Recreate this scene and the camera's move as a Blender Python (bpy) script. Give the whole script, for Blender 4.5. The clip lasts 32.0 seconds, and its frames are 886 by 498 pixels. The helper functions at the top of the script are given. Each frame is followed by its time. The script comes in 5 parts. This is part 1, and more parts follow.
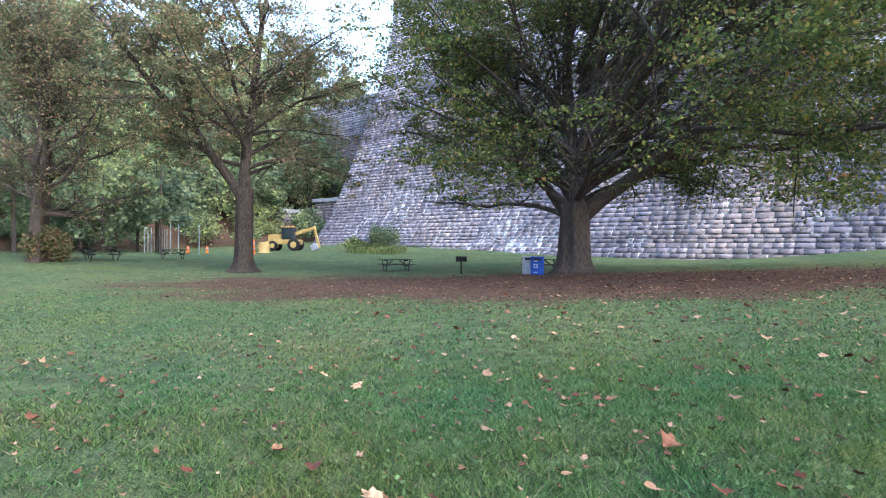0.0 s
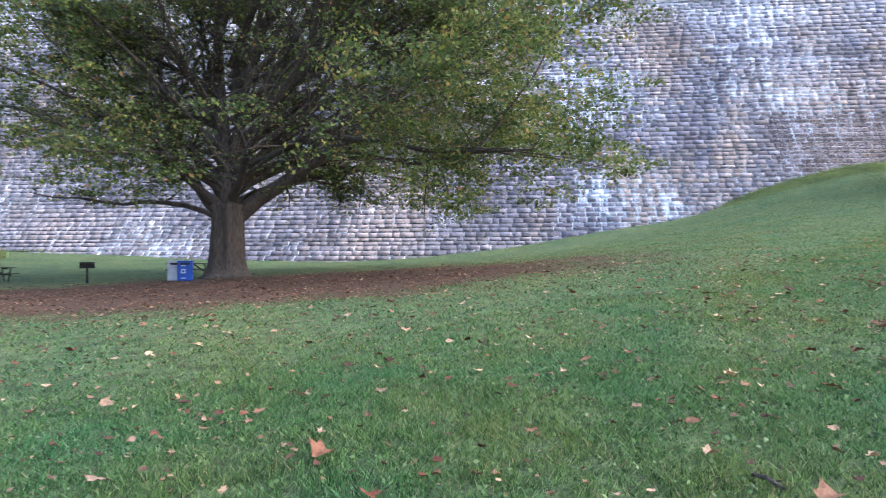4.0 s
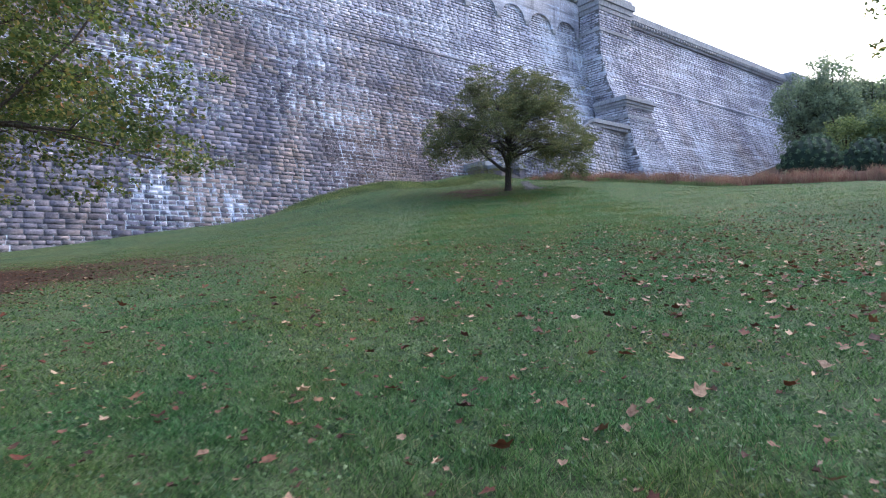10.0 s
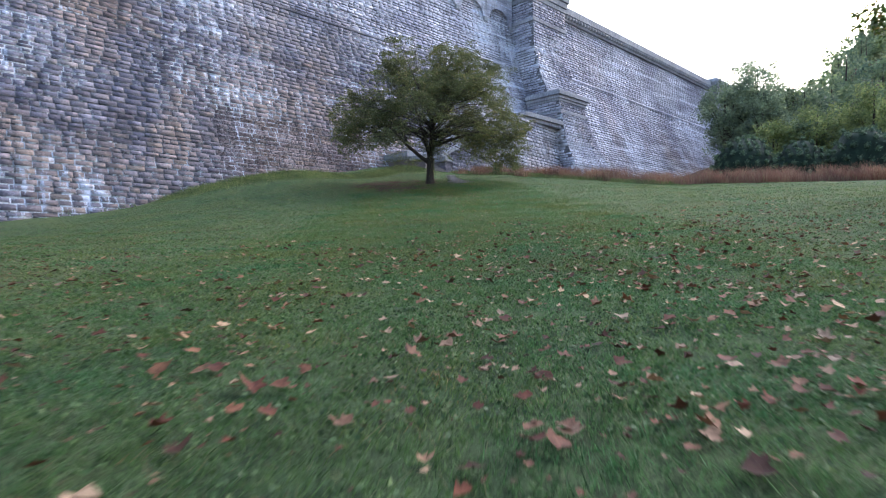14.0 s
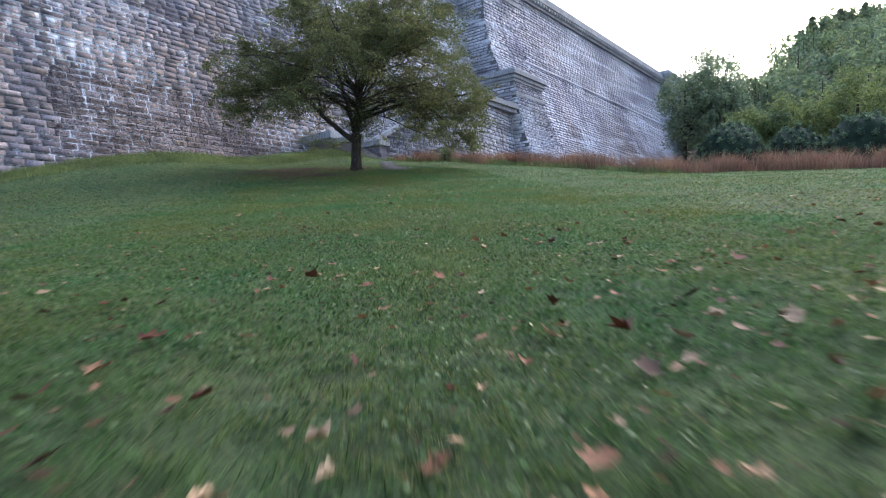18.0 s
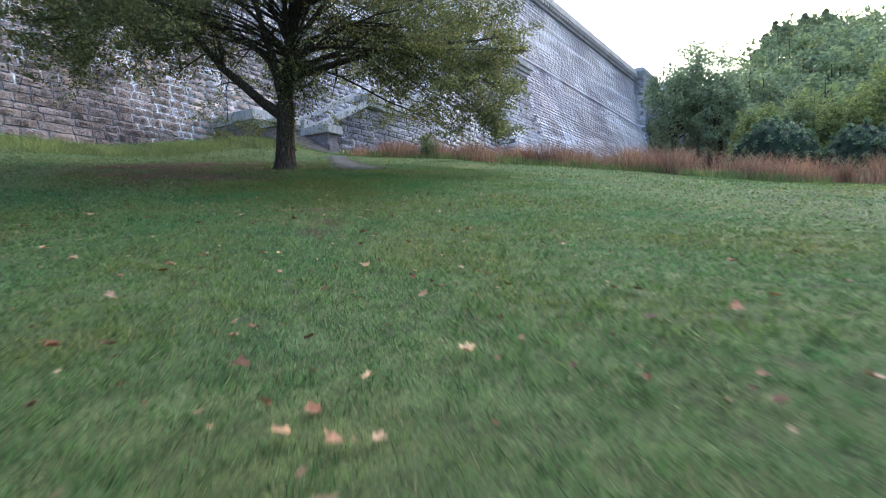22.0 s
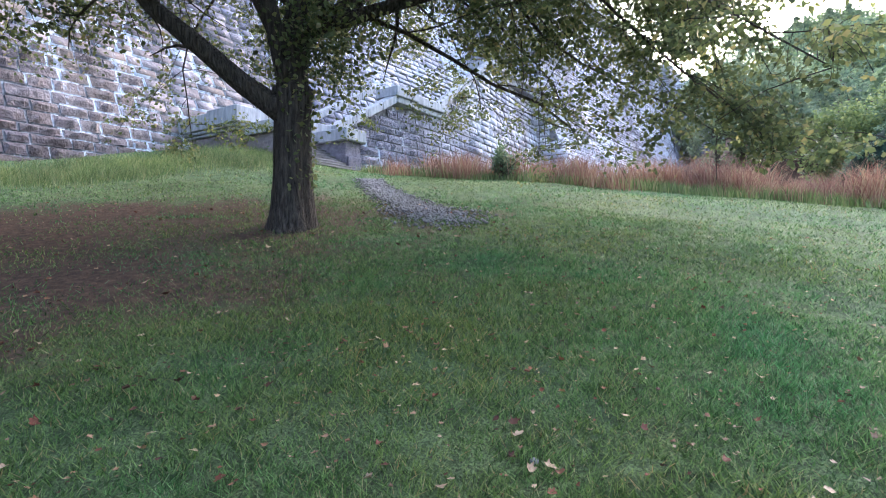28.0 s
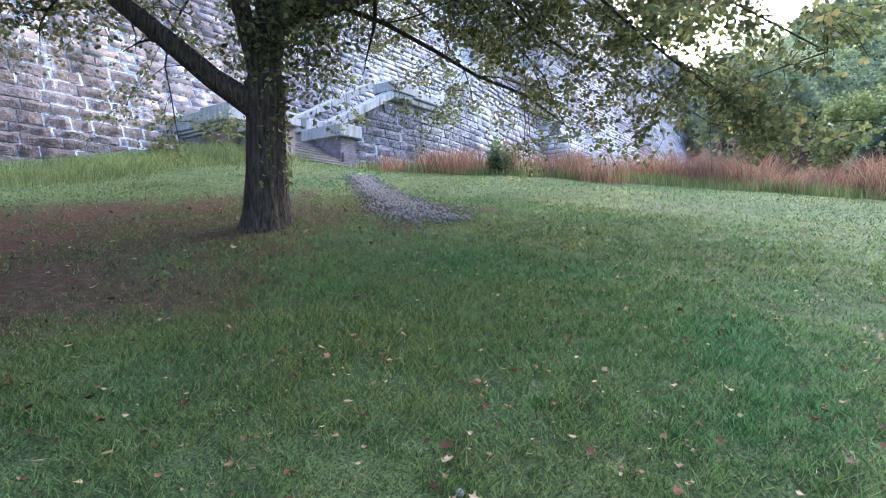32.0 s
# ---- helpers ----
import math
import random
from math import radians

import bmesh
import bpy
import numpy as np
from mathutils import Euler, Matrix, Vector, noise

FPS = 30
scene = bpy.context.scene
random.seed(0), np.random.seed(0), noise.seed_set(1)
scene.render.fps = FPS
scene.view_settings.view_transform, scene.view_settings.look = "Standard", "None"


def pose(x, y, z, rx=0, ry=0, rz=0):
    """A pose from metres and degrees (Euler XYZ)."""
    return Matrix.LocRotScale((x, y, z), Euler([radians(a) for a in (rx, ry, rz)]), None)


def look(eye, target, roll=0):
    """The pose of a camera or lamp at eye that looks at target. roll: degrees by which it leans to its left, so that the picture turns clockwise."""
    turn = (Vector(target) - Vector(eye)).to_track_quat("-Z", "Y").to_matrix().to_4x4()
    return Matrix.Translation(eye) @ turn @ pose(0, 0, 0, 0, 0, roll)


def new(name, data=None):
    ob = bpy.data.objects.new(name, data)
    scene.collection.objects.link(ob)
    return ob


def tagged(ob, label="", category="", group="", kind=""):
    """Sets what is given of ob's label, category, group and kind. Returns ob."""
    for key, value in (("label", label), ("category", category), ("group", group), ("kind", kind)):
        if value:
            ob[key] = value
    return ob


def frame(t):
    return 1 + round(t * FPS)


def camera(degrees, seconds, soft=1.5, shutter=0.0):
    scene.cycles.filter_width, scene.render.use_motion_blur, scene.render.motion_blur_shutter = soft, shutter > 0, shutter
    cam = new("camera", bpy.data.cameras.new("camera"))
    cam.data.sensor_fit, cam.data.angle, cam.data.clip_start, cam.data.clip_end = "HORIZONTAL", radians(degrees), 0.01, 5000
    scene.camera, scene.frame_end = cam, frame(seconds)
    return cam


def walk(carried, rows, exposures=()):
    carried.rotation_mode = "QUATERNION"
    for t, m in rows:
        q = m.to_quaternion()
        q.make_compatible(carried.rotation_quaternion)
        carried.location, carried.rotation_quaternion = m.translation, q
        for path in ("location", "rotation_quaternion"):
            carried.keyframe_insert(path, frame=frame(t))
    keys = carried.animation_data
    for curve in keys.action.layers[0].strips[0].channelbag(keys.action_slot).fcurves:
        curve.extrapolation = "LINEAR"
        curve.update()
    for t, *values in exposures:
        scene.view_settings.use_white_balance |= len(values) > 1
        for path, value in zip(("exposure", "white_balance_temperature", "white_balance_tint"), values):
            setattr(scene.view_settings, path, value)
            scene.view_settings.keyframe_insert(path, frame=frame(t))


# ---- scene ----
cam = camera(76.0, 32.0, soft=1.0, shutter=0.5)
# seconds, eye x y z, yaw, pitch, roll
PATH = [
    (0, 0.20, -0.37, 1.28, 39.54, 0.02, -0.41),
    (0.5, 0.29, -0.37, 1.28, 38.25, 0.03, -0.36),
    (1, 0.39, -0.38, 1.28, 35.71, 0.14, -0.44),
    (1.5, 0.49, -0.34, 1.28, 31.11, 0.23, -0.39),
    (2, 0.56, -0.29, 1.28, 24.24, 0.27, -0.18),
    (2.5, 0.53, -0.22, 1.28, 18.52, 0.39, -0.08),
    (4.5, -0.05, 0.05, 1.22, 1.54, 0.44, 0.23),
    (5, -0.18, 0.07, 1.21, -3.22, 0.42, 0.27),
    (5.5, -0.25, 0.10, 1.22, -7.49, 0.40, 0.28),
    (6, -0.29, 0.16, 1.24, -11.85, 0.49, 0.31),
    (6.5, -0.30, 0.26, 1.27, -16.83, 0.47, 0.31),
    (7, -0.32, 0.35, 1.30, -21.89, 0.53, 0.32),
    (7.5, -0.35, 0.37, 1.31, -26.02, 0.46, 0.34),
    (8, -0.37, 0.33, 1.31, -30.24, 0.44, 0.38),
    (8.5, -0.34, 0.27, 1.30, -33.47, 0.52, 0.30),
    (9, -0.24, 0.27, 1.29, -34.58, 0.44, 0.32),
    (9.5, -0.05, 0.38, 1.30, -35.40, 0.43, 0.30),
    (10, 0.24, 0.63, 1.31, -36.18, 0.36, 0.28),
    (10.5, 0.61, 1.01, 1.33, -37.01, 0.28, 0.16),
    (11, 1.06, 1.48, 1.35, -37.91, 0.18, 0.05),
    (11.5, 1.59, 2.00, 1.37, -38.75, 0.22, 0.04),
    (12, 2.25, 2.54, 1.39, -39.64, 0.17, -0.08),
    (12.5, 3.02, 3.11, 1.41, -40.53, 0.11, -0.29),
    (13, 3.87, 3.74, 1.45, -41.35, 0.12, -0.41),
    (13.5, 4.81, 4.45, 1.50, -42.18, 0.13, -0.42),
    (14, 5.82, 5.28, 1.58, -43.01, 0.22, -0.44),
    (14.5, 6.87, 6.22, 1.67, -43.87, 0.31, -0.26),
    (16.5, 11.33, 10.36, 1.97, -46.78, 0.17, 0.12),
    (17, 12.48, 11.55, 2.13, -47.51, 0.15, -0.11),
    (17.5, 13.71, 12.86, 2.26, -48.22, 0.06, -0.14),
    (18, 14.99, 14.29, 2.44, -48.93, 0.06, -0.08),
    (18.5, 16.37, 15.76, 2.65, -49.60, 0.07, -0.11),
    (19, 17.80, 17.26, 2.90, -50.29, 0.04, -0.15),
    (19.5, 19.26, 18.80, 3.17, -51.04, -0.05, -0.18),
    (20, 20.68, 20.29, 3.45, -51.72, -0.09, -0.12),
    (20.5, 22.01, 21.70, 3.75, -52.50, -0.01, 0.06),
    (21, 23.14, 23.01, 4.02, -53.07, 0.03, 0.01),
    (21.5, 24.15, 24.22, 4.28, -53.66, 0.06, -0.34),
    (22, 25.09, 25.35, 4.53, -54.18, 0.14, -0.39),
    (22.5, 26.03, 26.39, 4.77, -54.59, 0.15, -0.56),
    (23, 26.92, 27.41, 5.00, -54.76, 0.20, -0.44),
    (23.5, 27.80, 28.40, 5.22, -54.90, 0.14, -0.53),
    (24, 28.62, 29.35, 5.44, -54.92, 0.05, -0.43),
    (24.5, 29.32, 30.20, 5.65, -54.93, -0.12, -0.02),
    (26.5, 31.44, 33.00, 6.66, -55.11, -0.19, 0.49),
    (27, 31.61, 33.45, 6.77, -55.00, 0.02, 0.28),
    (27.5, 31.61, 33.68, 6.83, -54.84, 0.23, 0.07),
    (28, 31.59, 33.79, 6.87, -54.60, 0.27, -0.16),
    (28.5, 31.63, 33.83, 6.88, -54.39, 0.28, -0.07),
    (29, 31.71, 33.84, 6.89, -54.29, 0.28, 0.02),
    (29.5, 31.79, 33.83, 6.89, -54.10, 0.09, 0.20),
    (30, 31.86, 33.79, 6.88, -53.99, -0.02, 0.19),
    (30.5, 31.92, 33.72, 6.89, -53.95, -0.05, 0.39),
    (31, 31.95, 33.67, 6.89, -54.03, -0.08, 0.19),
    (31.5, 32.03, 33.64, 6.89, -53.88, -0.13, 0.28),
    (32, 32.10, 33.64, 6.91, -53.84, -0.18, 0.38),
]
walk(cam, [(t, pose(x, y, z, 90 + p, r, yaw)) for t, x, y, z, yaw, p, r in PATH],
     [(0, 2.75, 5430, 15), (5, 2.9, 5550, 15), (7, 2.75, 5500, 16), (9, 2.34, 5450, 17), (13, 2.12, 5650, 15), (18, 2.17, 5700, 13), (19.5, 2.3, 5750, 10), (21, 2.45, 5800, 7), (22.3, 2.48, 5750, 9), (24, 2.57, 5400, 17), (26, 2.87, 5550, 16), (29, 3.22, 5580, 15), (32, 3.25, 5580, 15)])


# ---- light ----
world = bpy.data.worlds.new("sky")
scene.world = world
world.use_nodes = True
wn = world.node_tree.nodes
bg = wn["Background"]
sky = wn.new("ShaderNodeTexSky")
sky.sky_type, sky.sun_disc = "NISHITA", False
sky.sun_elevation, sky.sun_rotation = radians(14), radians(95)
sky.air_density, sky.dust_density, sky.ozone_density = 1.0, 4.0, 1.0
pale = wn.new("ShaderNodeHueSaturation")
pale.inputs["Saturation"].default_value = 0.85
world.node_tree.links.new(sky.outputs[0], pale.inputs["Color"])
world.node_tree.links.new(pale.outputs[0], bg.inputs[0])
bg.inputs[1].default_value = 0.15
sun = new("sun", bpy.data.lights.new("sun", "SUN"))
sun.data.energy, sun.data.angle, sun.data.color = 0.5, radians(35), (1.0, 0.95, 0.88)
sun.matrix_world = look((0, 0, 0), (-math.sin(radians(95)) * 0.6, -math.cos(radians(95)) * 0.6, -0.9))


# ---- materials ----
def mat(name, rough=0.8):
    m = bpy.data.materials.new(name)
    m.use_nodes = True
    b = m.node_tree.nodes["Principled BSDF"]
    b.inputs["Roughness"].default_value = rough
    b.inputs["Specular IOR Level"].default_value = 0.25
    return m, m.node_tree.nodes, m.node_tree.links, b


def ramp(n, stops, interp="LINEAR"):
    r = n.new("ShaderNodeValToRGB")
    r.color_ramp.interpolation = interp
    e = r.color_ramp.elements
    while len(e) < len(stops):
        e.new(0.5)
    for k, (p, c) in zip(e, stops):
        k.position, k.color = p, (*c, 1) if len(c) == 3 else c
    return r


def grey(v):
    return (v, v, v)


def noise_node(n, l, scale, detail=4.0, rough=0.6, coord="Object", stretch=None, kind="ShaderNodeTexNoise"):
    tc = n.new("ShaderNodeNewGeometry" if coord == "Position" else "ShaderNodeTexCoord")
    nz = n.new(kind)
    nz.inputs["Scale"].default_value = scale
    if kind == "ShaderNodeTexNoise":
        nz.inputs["Detail"].default_value, nz.inputs["Roughness"].default_value = detail, rough
    if stretch:
        mp = n.new("ShaderNodeMapping")
        mp.inputs["Scale"].default_value = stretch
        l.new(tc.outputs[coord], mp.inputs[0])
        l.new(mp.outputs[0], nz.inputs["Vector"])
    else:
        l.new(tc.outputs[coord], nz.inputs["Vector"])
    return nz


def blend(n, l, fac, a, b, kind="MIX"):
    m = n.new("ShaderNodeMix")
    m.data_type, m.blend_type = "RGBA", kind
    if isinstance(fac, (int, float)):
        m.inputs[0].default_value = fac
    else:
        l.new(fac, m.inputs[0])
    for s, v in ((m.inputs[6], a), (m.inputs[7], b)):
        if isinstance(v, tuple):
            s.default_value = (*v, 1)
        else:
            l.new(v, s)
    return m.outputs[2]


def bump(n, l, b, height, strength, dist):
    k = n.new("ShaderNodeBump")
    k.inputs["Strength"].default_value, k.inputs["Distance"].default_value = strength, dist
    l.new(height, k.inputs["Height"])
    l.new(k.outputs[0], b.inputs["Normal"])


def simple(name, col, col2, scale, rough=0.8, bmp=0.3, dist=0.02, metal=0.0, stretch=None):
    m, n, l, b = mat(name, rough)
    nz = noise_node(n, l, scale, 5, stretch=stretch)
    r = ramp(n, [(0.3, col), (0.7, col2)])
    l.new(nz.outputs[0], r.inputs[0])
    big = noise_node(n, l, scale * 0.13, 3)
    r2 = ramp(n, [(0.35, grey(0.72)), (0.65, grey(1.0))])
    l.new(big.outputs[0], r2.inputs[0])
    l.new(blend(n, l, 1.0, r.outputs[0], r2.outputs[0], "MULTIPLY"), b.inputs["Base Color"])
    b.inputs["Metallic"].default_value = metal
    if bmp:
        bump(n, l, b, nz.outputs[0], bmp, dist)
    return m


def math_node(n, l, op, *values):
    k = n.new("ShaderNodeMath")
    k.operation = op
    for s, v in zip(k.inputs, values):
        if isinstance(v, (int, float)):
            s.default_value = v
        else:
            l.new(v, s)
    return k.outputs[0]


def span(n, l, value, lo, hi, a, z):
    """value mapped smoothly from lo..hi to a..z."""
    k = n.new("ShaderNodeMapRange")
    k.interpolation_type = "SMOOTHSTEP"
    l.new(value, k.inputs[0])
    for i, q in zip(range(1, 5), (lo, hi, a, z)):
        k.inputs[i].default_value = q
    return k.outputs[0]


def lime_fields(n, l):
    """Where lime has leaked out of the joints: wide fields with ragged vertical runs, and level seams higher up. 0.5 is the field's edge."""
    sep = n.new("ShaderNodeSeparateXYZ")
    l.new(n.new("ShaderNodeNewGeometry").outputs["Position"], sep.inputs[0])
    zone = noise_node(n, l, 0.075, 4, 0.62, "Position", (1.0, 0.5, 1.15))
    runs = noise_node(n, l, 1.0, 6, 0.7, "Position", (1.9, 0.25, 0.2))
    grain = noise_node(n, l, 1.5, 4, 0.75, "Position")
    seams = noise_node(n, l, 1.0, 5, 0.66, "Position", (0.06, 0.06, 1.15))
    z = sep.outputs[2]
    v = math_node(n, l, "MULTIPLY_ADD", zone.outputs[0], 1.3, math_node(n, l, "MULTIPLY", runs.outputs[0], 1.35))
    v = math_node(n, l, "MULTIPLY_ADD", grain.outputs[0], 0.5, v)
    v = math_node(n, l, "ADD", v, -1.27)
    leak = span(n, l, math_node(n, l, "ABSOLUTE", math_node(n, l, "SUBTRACT", sep.outputs[0], 14.0)), 8.0, 26.0, 0.05, -0.03)
    v = math_node(n, l, "ADD", v, leak)
    v = math_node(n, l, "ADD", v, span(n, l, z, 3.0, 10.0, 0.09, 0.0))
    v = math_node(n, l, "ADD", v, span(n, l, sep.outputs[0], -2.0, 10.0, -0.1, 0.0))
    v = math_node(n, l, "ADD", v, span(n, l, z, 17.0, 23.0, 0.0, -0.12))
    level = math_node(n, l, "MULTIPLY", span(n, l, seams.outputs[0], 0.5, 0.66, 0.0, 0.4), span(n, l, z, 13.0, 24.0, 0.0, 1.0))
    return math_node(n, l, "ADD", v, level), sep


def stone_material(name, by_object):
    m, n, l, b = mat(name, 0.85)
    if by_object:
        rnd = n.new("ShaderNodeObjectInfo").outputs["Random"]
    else:
        rnd = n.new("ShaderNodeNewGeometry").outputs["Random Per Island"]
    # stone by stone: dark slate, grey, lavender grey, warm brown
    r = ramp(n, [(0.0, (0.098, 0.092, 0.122)), (0.25, (0.158, 0.15, 0.192)), (0.6, (0.212, 0.204, 0.258)), (0.85, (0.275, 0.266, 0.332)), (1.0, (0.262, 0.222, 0.206))])
    l.new(rnd, r.inputs[0])
    lime, sep = lime_fields(n, l)
    # haze painted into the colour: upper courses and wing turn paler and bluer
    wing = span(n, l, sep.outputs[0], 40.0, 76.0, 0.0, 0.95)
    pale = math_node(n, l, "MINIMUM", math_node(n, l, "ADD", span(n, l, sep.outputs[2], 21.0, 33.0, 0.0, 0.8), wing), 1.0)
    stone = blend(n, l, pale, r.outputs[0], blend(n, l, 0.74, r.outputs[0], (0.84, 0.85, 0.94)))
    # broad rusty fields
    rust = noise_node(n, l, 0.085, 5, 0.62, "Position", (1.2, 0.6, 0.9))
    rr = ramp(n, [(0.49, grey(0.0)), (0.64, grey(1.0))])
    l.new(rust.outputs[0], rr.inputs[0])
    warm = math_node(n, l, "MULTIPLY", rr.outputs[0], span(n, l, sep.outputs[2], 22.0, 34.0, 1.0, 0.5))
    foot = math_node(n, l, "MULTIPLY", span(n, l, math_node(n, l, "ABSOLUTE", math_node(n, l, "SUBTRACT", sep.outputs[0], 37.0)), 6.0, 16.0, 0.8, 0.0), span(n, l, sep.outputs[2], 16.0, 23.0, 1.0, 0.0))
    c = blend(n, l, math_node(n, l, "MAXIMUM", warm, foot), stone, blend(n, l, 0.6, stone, (0.4, 0.29, 0.215)))
    # the oldest stretch, by the great tree, has bleached pale and rosy
    old = math_node(n, l, "MULTIPLY", span(n, l, sep.outputs[0], -4.0, 14.0, 0.4, 0.0), span(n, l, sep.outputs[2], 8.0, 18.0, 1.0, 0.3))
    c = blend(n, l, old, c, (0.35, 0.31, 0.31))
    # broad slate-dark weathering, level damp bands and damp runs
    dark = noise_node(n, l, 0.11, 6, 0.66, "Position", (1.0, 0.5, 0.9))
    dr = ramp(n, [(0.4, (0.58, 0.58, 0.64)), (0.56, grey(1.0))])
    l.new(dark.outputs[0], dr.inputs[0])
    c = blend(n, l, 1.0, c, dr.outputs[0], "MULTIPLY")
    band = noise_node(n, l, 0.6, 5, 0.72, "Position", (0.14, 0.4, 2.4))
    bd = ramp(n, [(0.36, grey(0.62)), (0.5, grey(1.0)), (0.68, grey(1.3))])
    l.new(band.outputs[0], bd.inputs[0])
    c = blend(n, l, 1.0, c, bd.outputs[0], "MULTIPLY")
    runs = noise_node(n, l, 1.0, 5, 0.65, "Position", (0.75, 0.1, 0.1))
    dr2 = ramp(n, [(0.34, grey(0.62)), (0.47, grey(1.0))])
    l.new(runs.outputs[0], dr2.inputs[0])
    c = blend(n, l, 1.0, c, dr2.outputs[0], "MULTIPLY")
    # white lime over the faces, stone by stone more or less
    v = math_node(n, l, "MULTIPLY_ADD", rnd, 0.13, math_node(n, l, "ADD", lime, -0.12))
    sr = ramp(n, [(0.5, grey(0.0)), (0.57, grey(0.65)), (0.75, grey(0.95))])
    l.new(v, sr.inputs[0])
    c = blend(n, l, sr.outputs[0], c, (0.63, 0.68, 0.82))
    fine = noise_node(n, l, 5.0, 6, 0.7, "Position")
    fr = ramp(n, [(0.3, grey(0.6)), (0.7, grey(1.2))])
    l.new(fine.outputs[0], fr.inputs[0])
    c = blend(n, l, 1.0, c, fr.outputs[0], "MULTIPLY")
    l.new(c, b.inputs["Base Color"])
    rock = noise_node(n, l, 1.9, 5, 0.65, "Position")
    bump(n, l, b, math_node(n, l, "ADD", math_node(n, l, "MULTIPLY", fine.outputs[0], 1.8), math_node(n, l, "MULTIPLY", rock.outputs[0], 1.4)), 0.9, 0.2 if by_object else 0.045)
    return m


def joint_material():
    """Mortar in the joints, caked with lime where the wall leaks."""
    m, n, l, b = mat("lime-caked joint", 0.95)
    lime, sep = lime_fields(n, l)
    grain = noise_node(n, l, 2.4, 5, 0.7, "Position")
    base = ramp(n, [(0.35, (0.07, 0.068, 0.075)), (0.6, (0.24, 0.235, 0.25))])
    l.new(grain.outputs[0], base.inputs[0])
    v = math_node(n, l, "MULTIPLY_ADD", grain.outputs[0], 0.35, math_node(n, l, "ADD", lime, -0.08))
    k = ramp(n, [(0.42, grey(0.0)), (0.58, grey(1.0))])
    l.new(v, k.inputs[0])
    l.new(blend(n, l, k.outputs[0], base.outputs[0], (0.7, 0.72, 0.78)), b.inputs["Base Color"])
    bump(n, l, b, grain.outputs[0], 0.6, 0.05)
    return m


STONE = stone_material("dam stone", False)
STONE_ONE = stone_material("dam stone single", True)
MORTAR = joint_material()
STEP = simple("worn step stone", (0.12, 0.11, 0.11), (0.3, 0.28, 0.27), 3.0, 0.9, 0.5, 0.03, stretch=(1, 1, 5))
COPING = simple("coping granite", (0.25, 0.255, 0.275), (0.5, 0.505, 0.54), 2.2, 0.8, 0.3, 0.02, stretch=(2.5, 2.5, 0.7))


def lawn_material():
    m, n, l, b = mat("lawn soil and grass", 0.95)
    nz = noise_node(n, l, 60.0, 6, 0.8)
    r = ramp(n, [(0.36, (0.02, 0.022, 0.011)), (0.46, (0.058, 0.078, 0.032)), (0.57, (0.124, 0.178, 0.069)), (0.7, (0.215, 0.268, 0.125))])
    l.new(nz.outputs[0], r.inputs[0])
    big = noise_node(n, l, 0.35, 5, 0.6)
    br = ramp(n, [(0.33, (0.66, 0.82, 0.82)), (0.5, (1.0, 1.0, 1.0)), (0.68, (1.18, 1.04, 0.85))])
    l.new(big.outputs[0], br.inputs[0])
    c = blend(n, l, 1.0, r.outputs[0], br.outputs[0], "MULTIPLY")
    mid = noise_node(n, l, 3.2, 5, 0.7)
    mr = ramp(n, [(0.35, grey(0.6)), (0.6, grey(1.15))])
    l.new(mid.outputs[0], mr.inputs[0])
    c = blend(n, l, 1.0, c, mr.outputs[0], "MULTIPLY")
    # bare, leaf-brown ground where the mask attribute says so
    at = n.new("ShaderNodeAttribute")
    at.attribute_name = "bare"
    mott = noise_node(n, l, 9.0, 6, 0.75)
    brown = ramp(n, [(0.3, (0.026, 0.015, 0.009)), (0.5, (0.07, 0.04, 0.025)), (0.7, (0.155, 0.094, 0.06))])
    l.new(mott.outputs[0], brown.inputs[0])
    edge = n.new("ShaderNodeMath")
    edge.operation = "MULTIPLY_ADD"
    edge.inputs[1].default_value, edge.inputs[2].default_value = 0.9, -0.45
    l.new(mott.outputs[0], edge.inputs[0])
    s2 = n.new("ShaderNodeMath")
    s2.operation = "ADD"
    l.new(edge.outputs[0], s2.inputs[0])
    l.new(at.outputs["Fac"], s2.inputs[1])
    er = ramp(n, [(0.38, grey(0.0)), (0.62, grey(1.0))])
    l.new(s2.outputs[0], er.inputs[0])
    c = blend(n, l, er.outputs[0], c, brown.outputs[0])
    l.new(c, b.inputs["Base Color"])
    bump(n, l, b, nz.outputs[0], 0.7, 0.05)
    return m


LAWN = lawn_material()


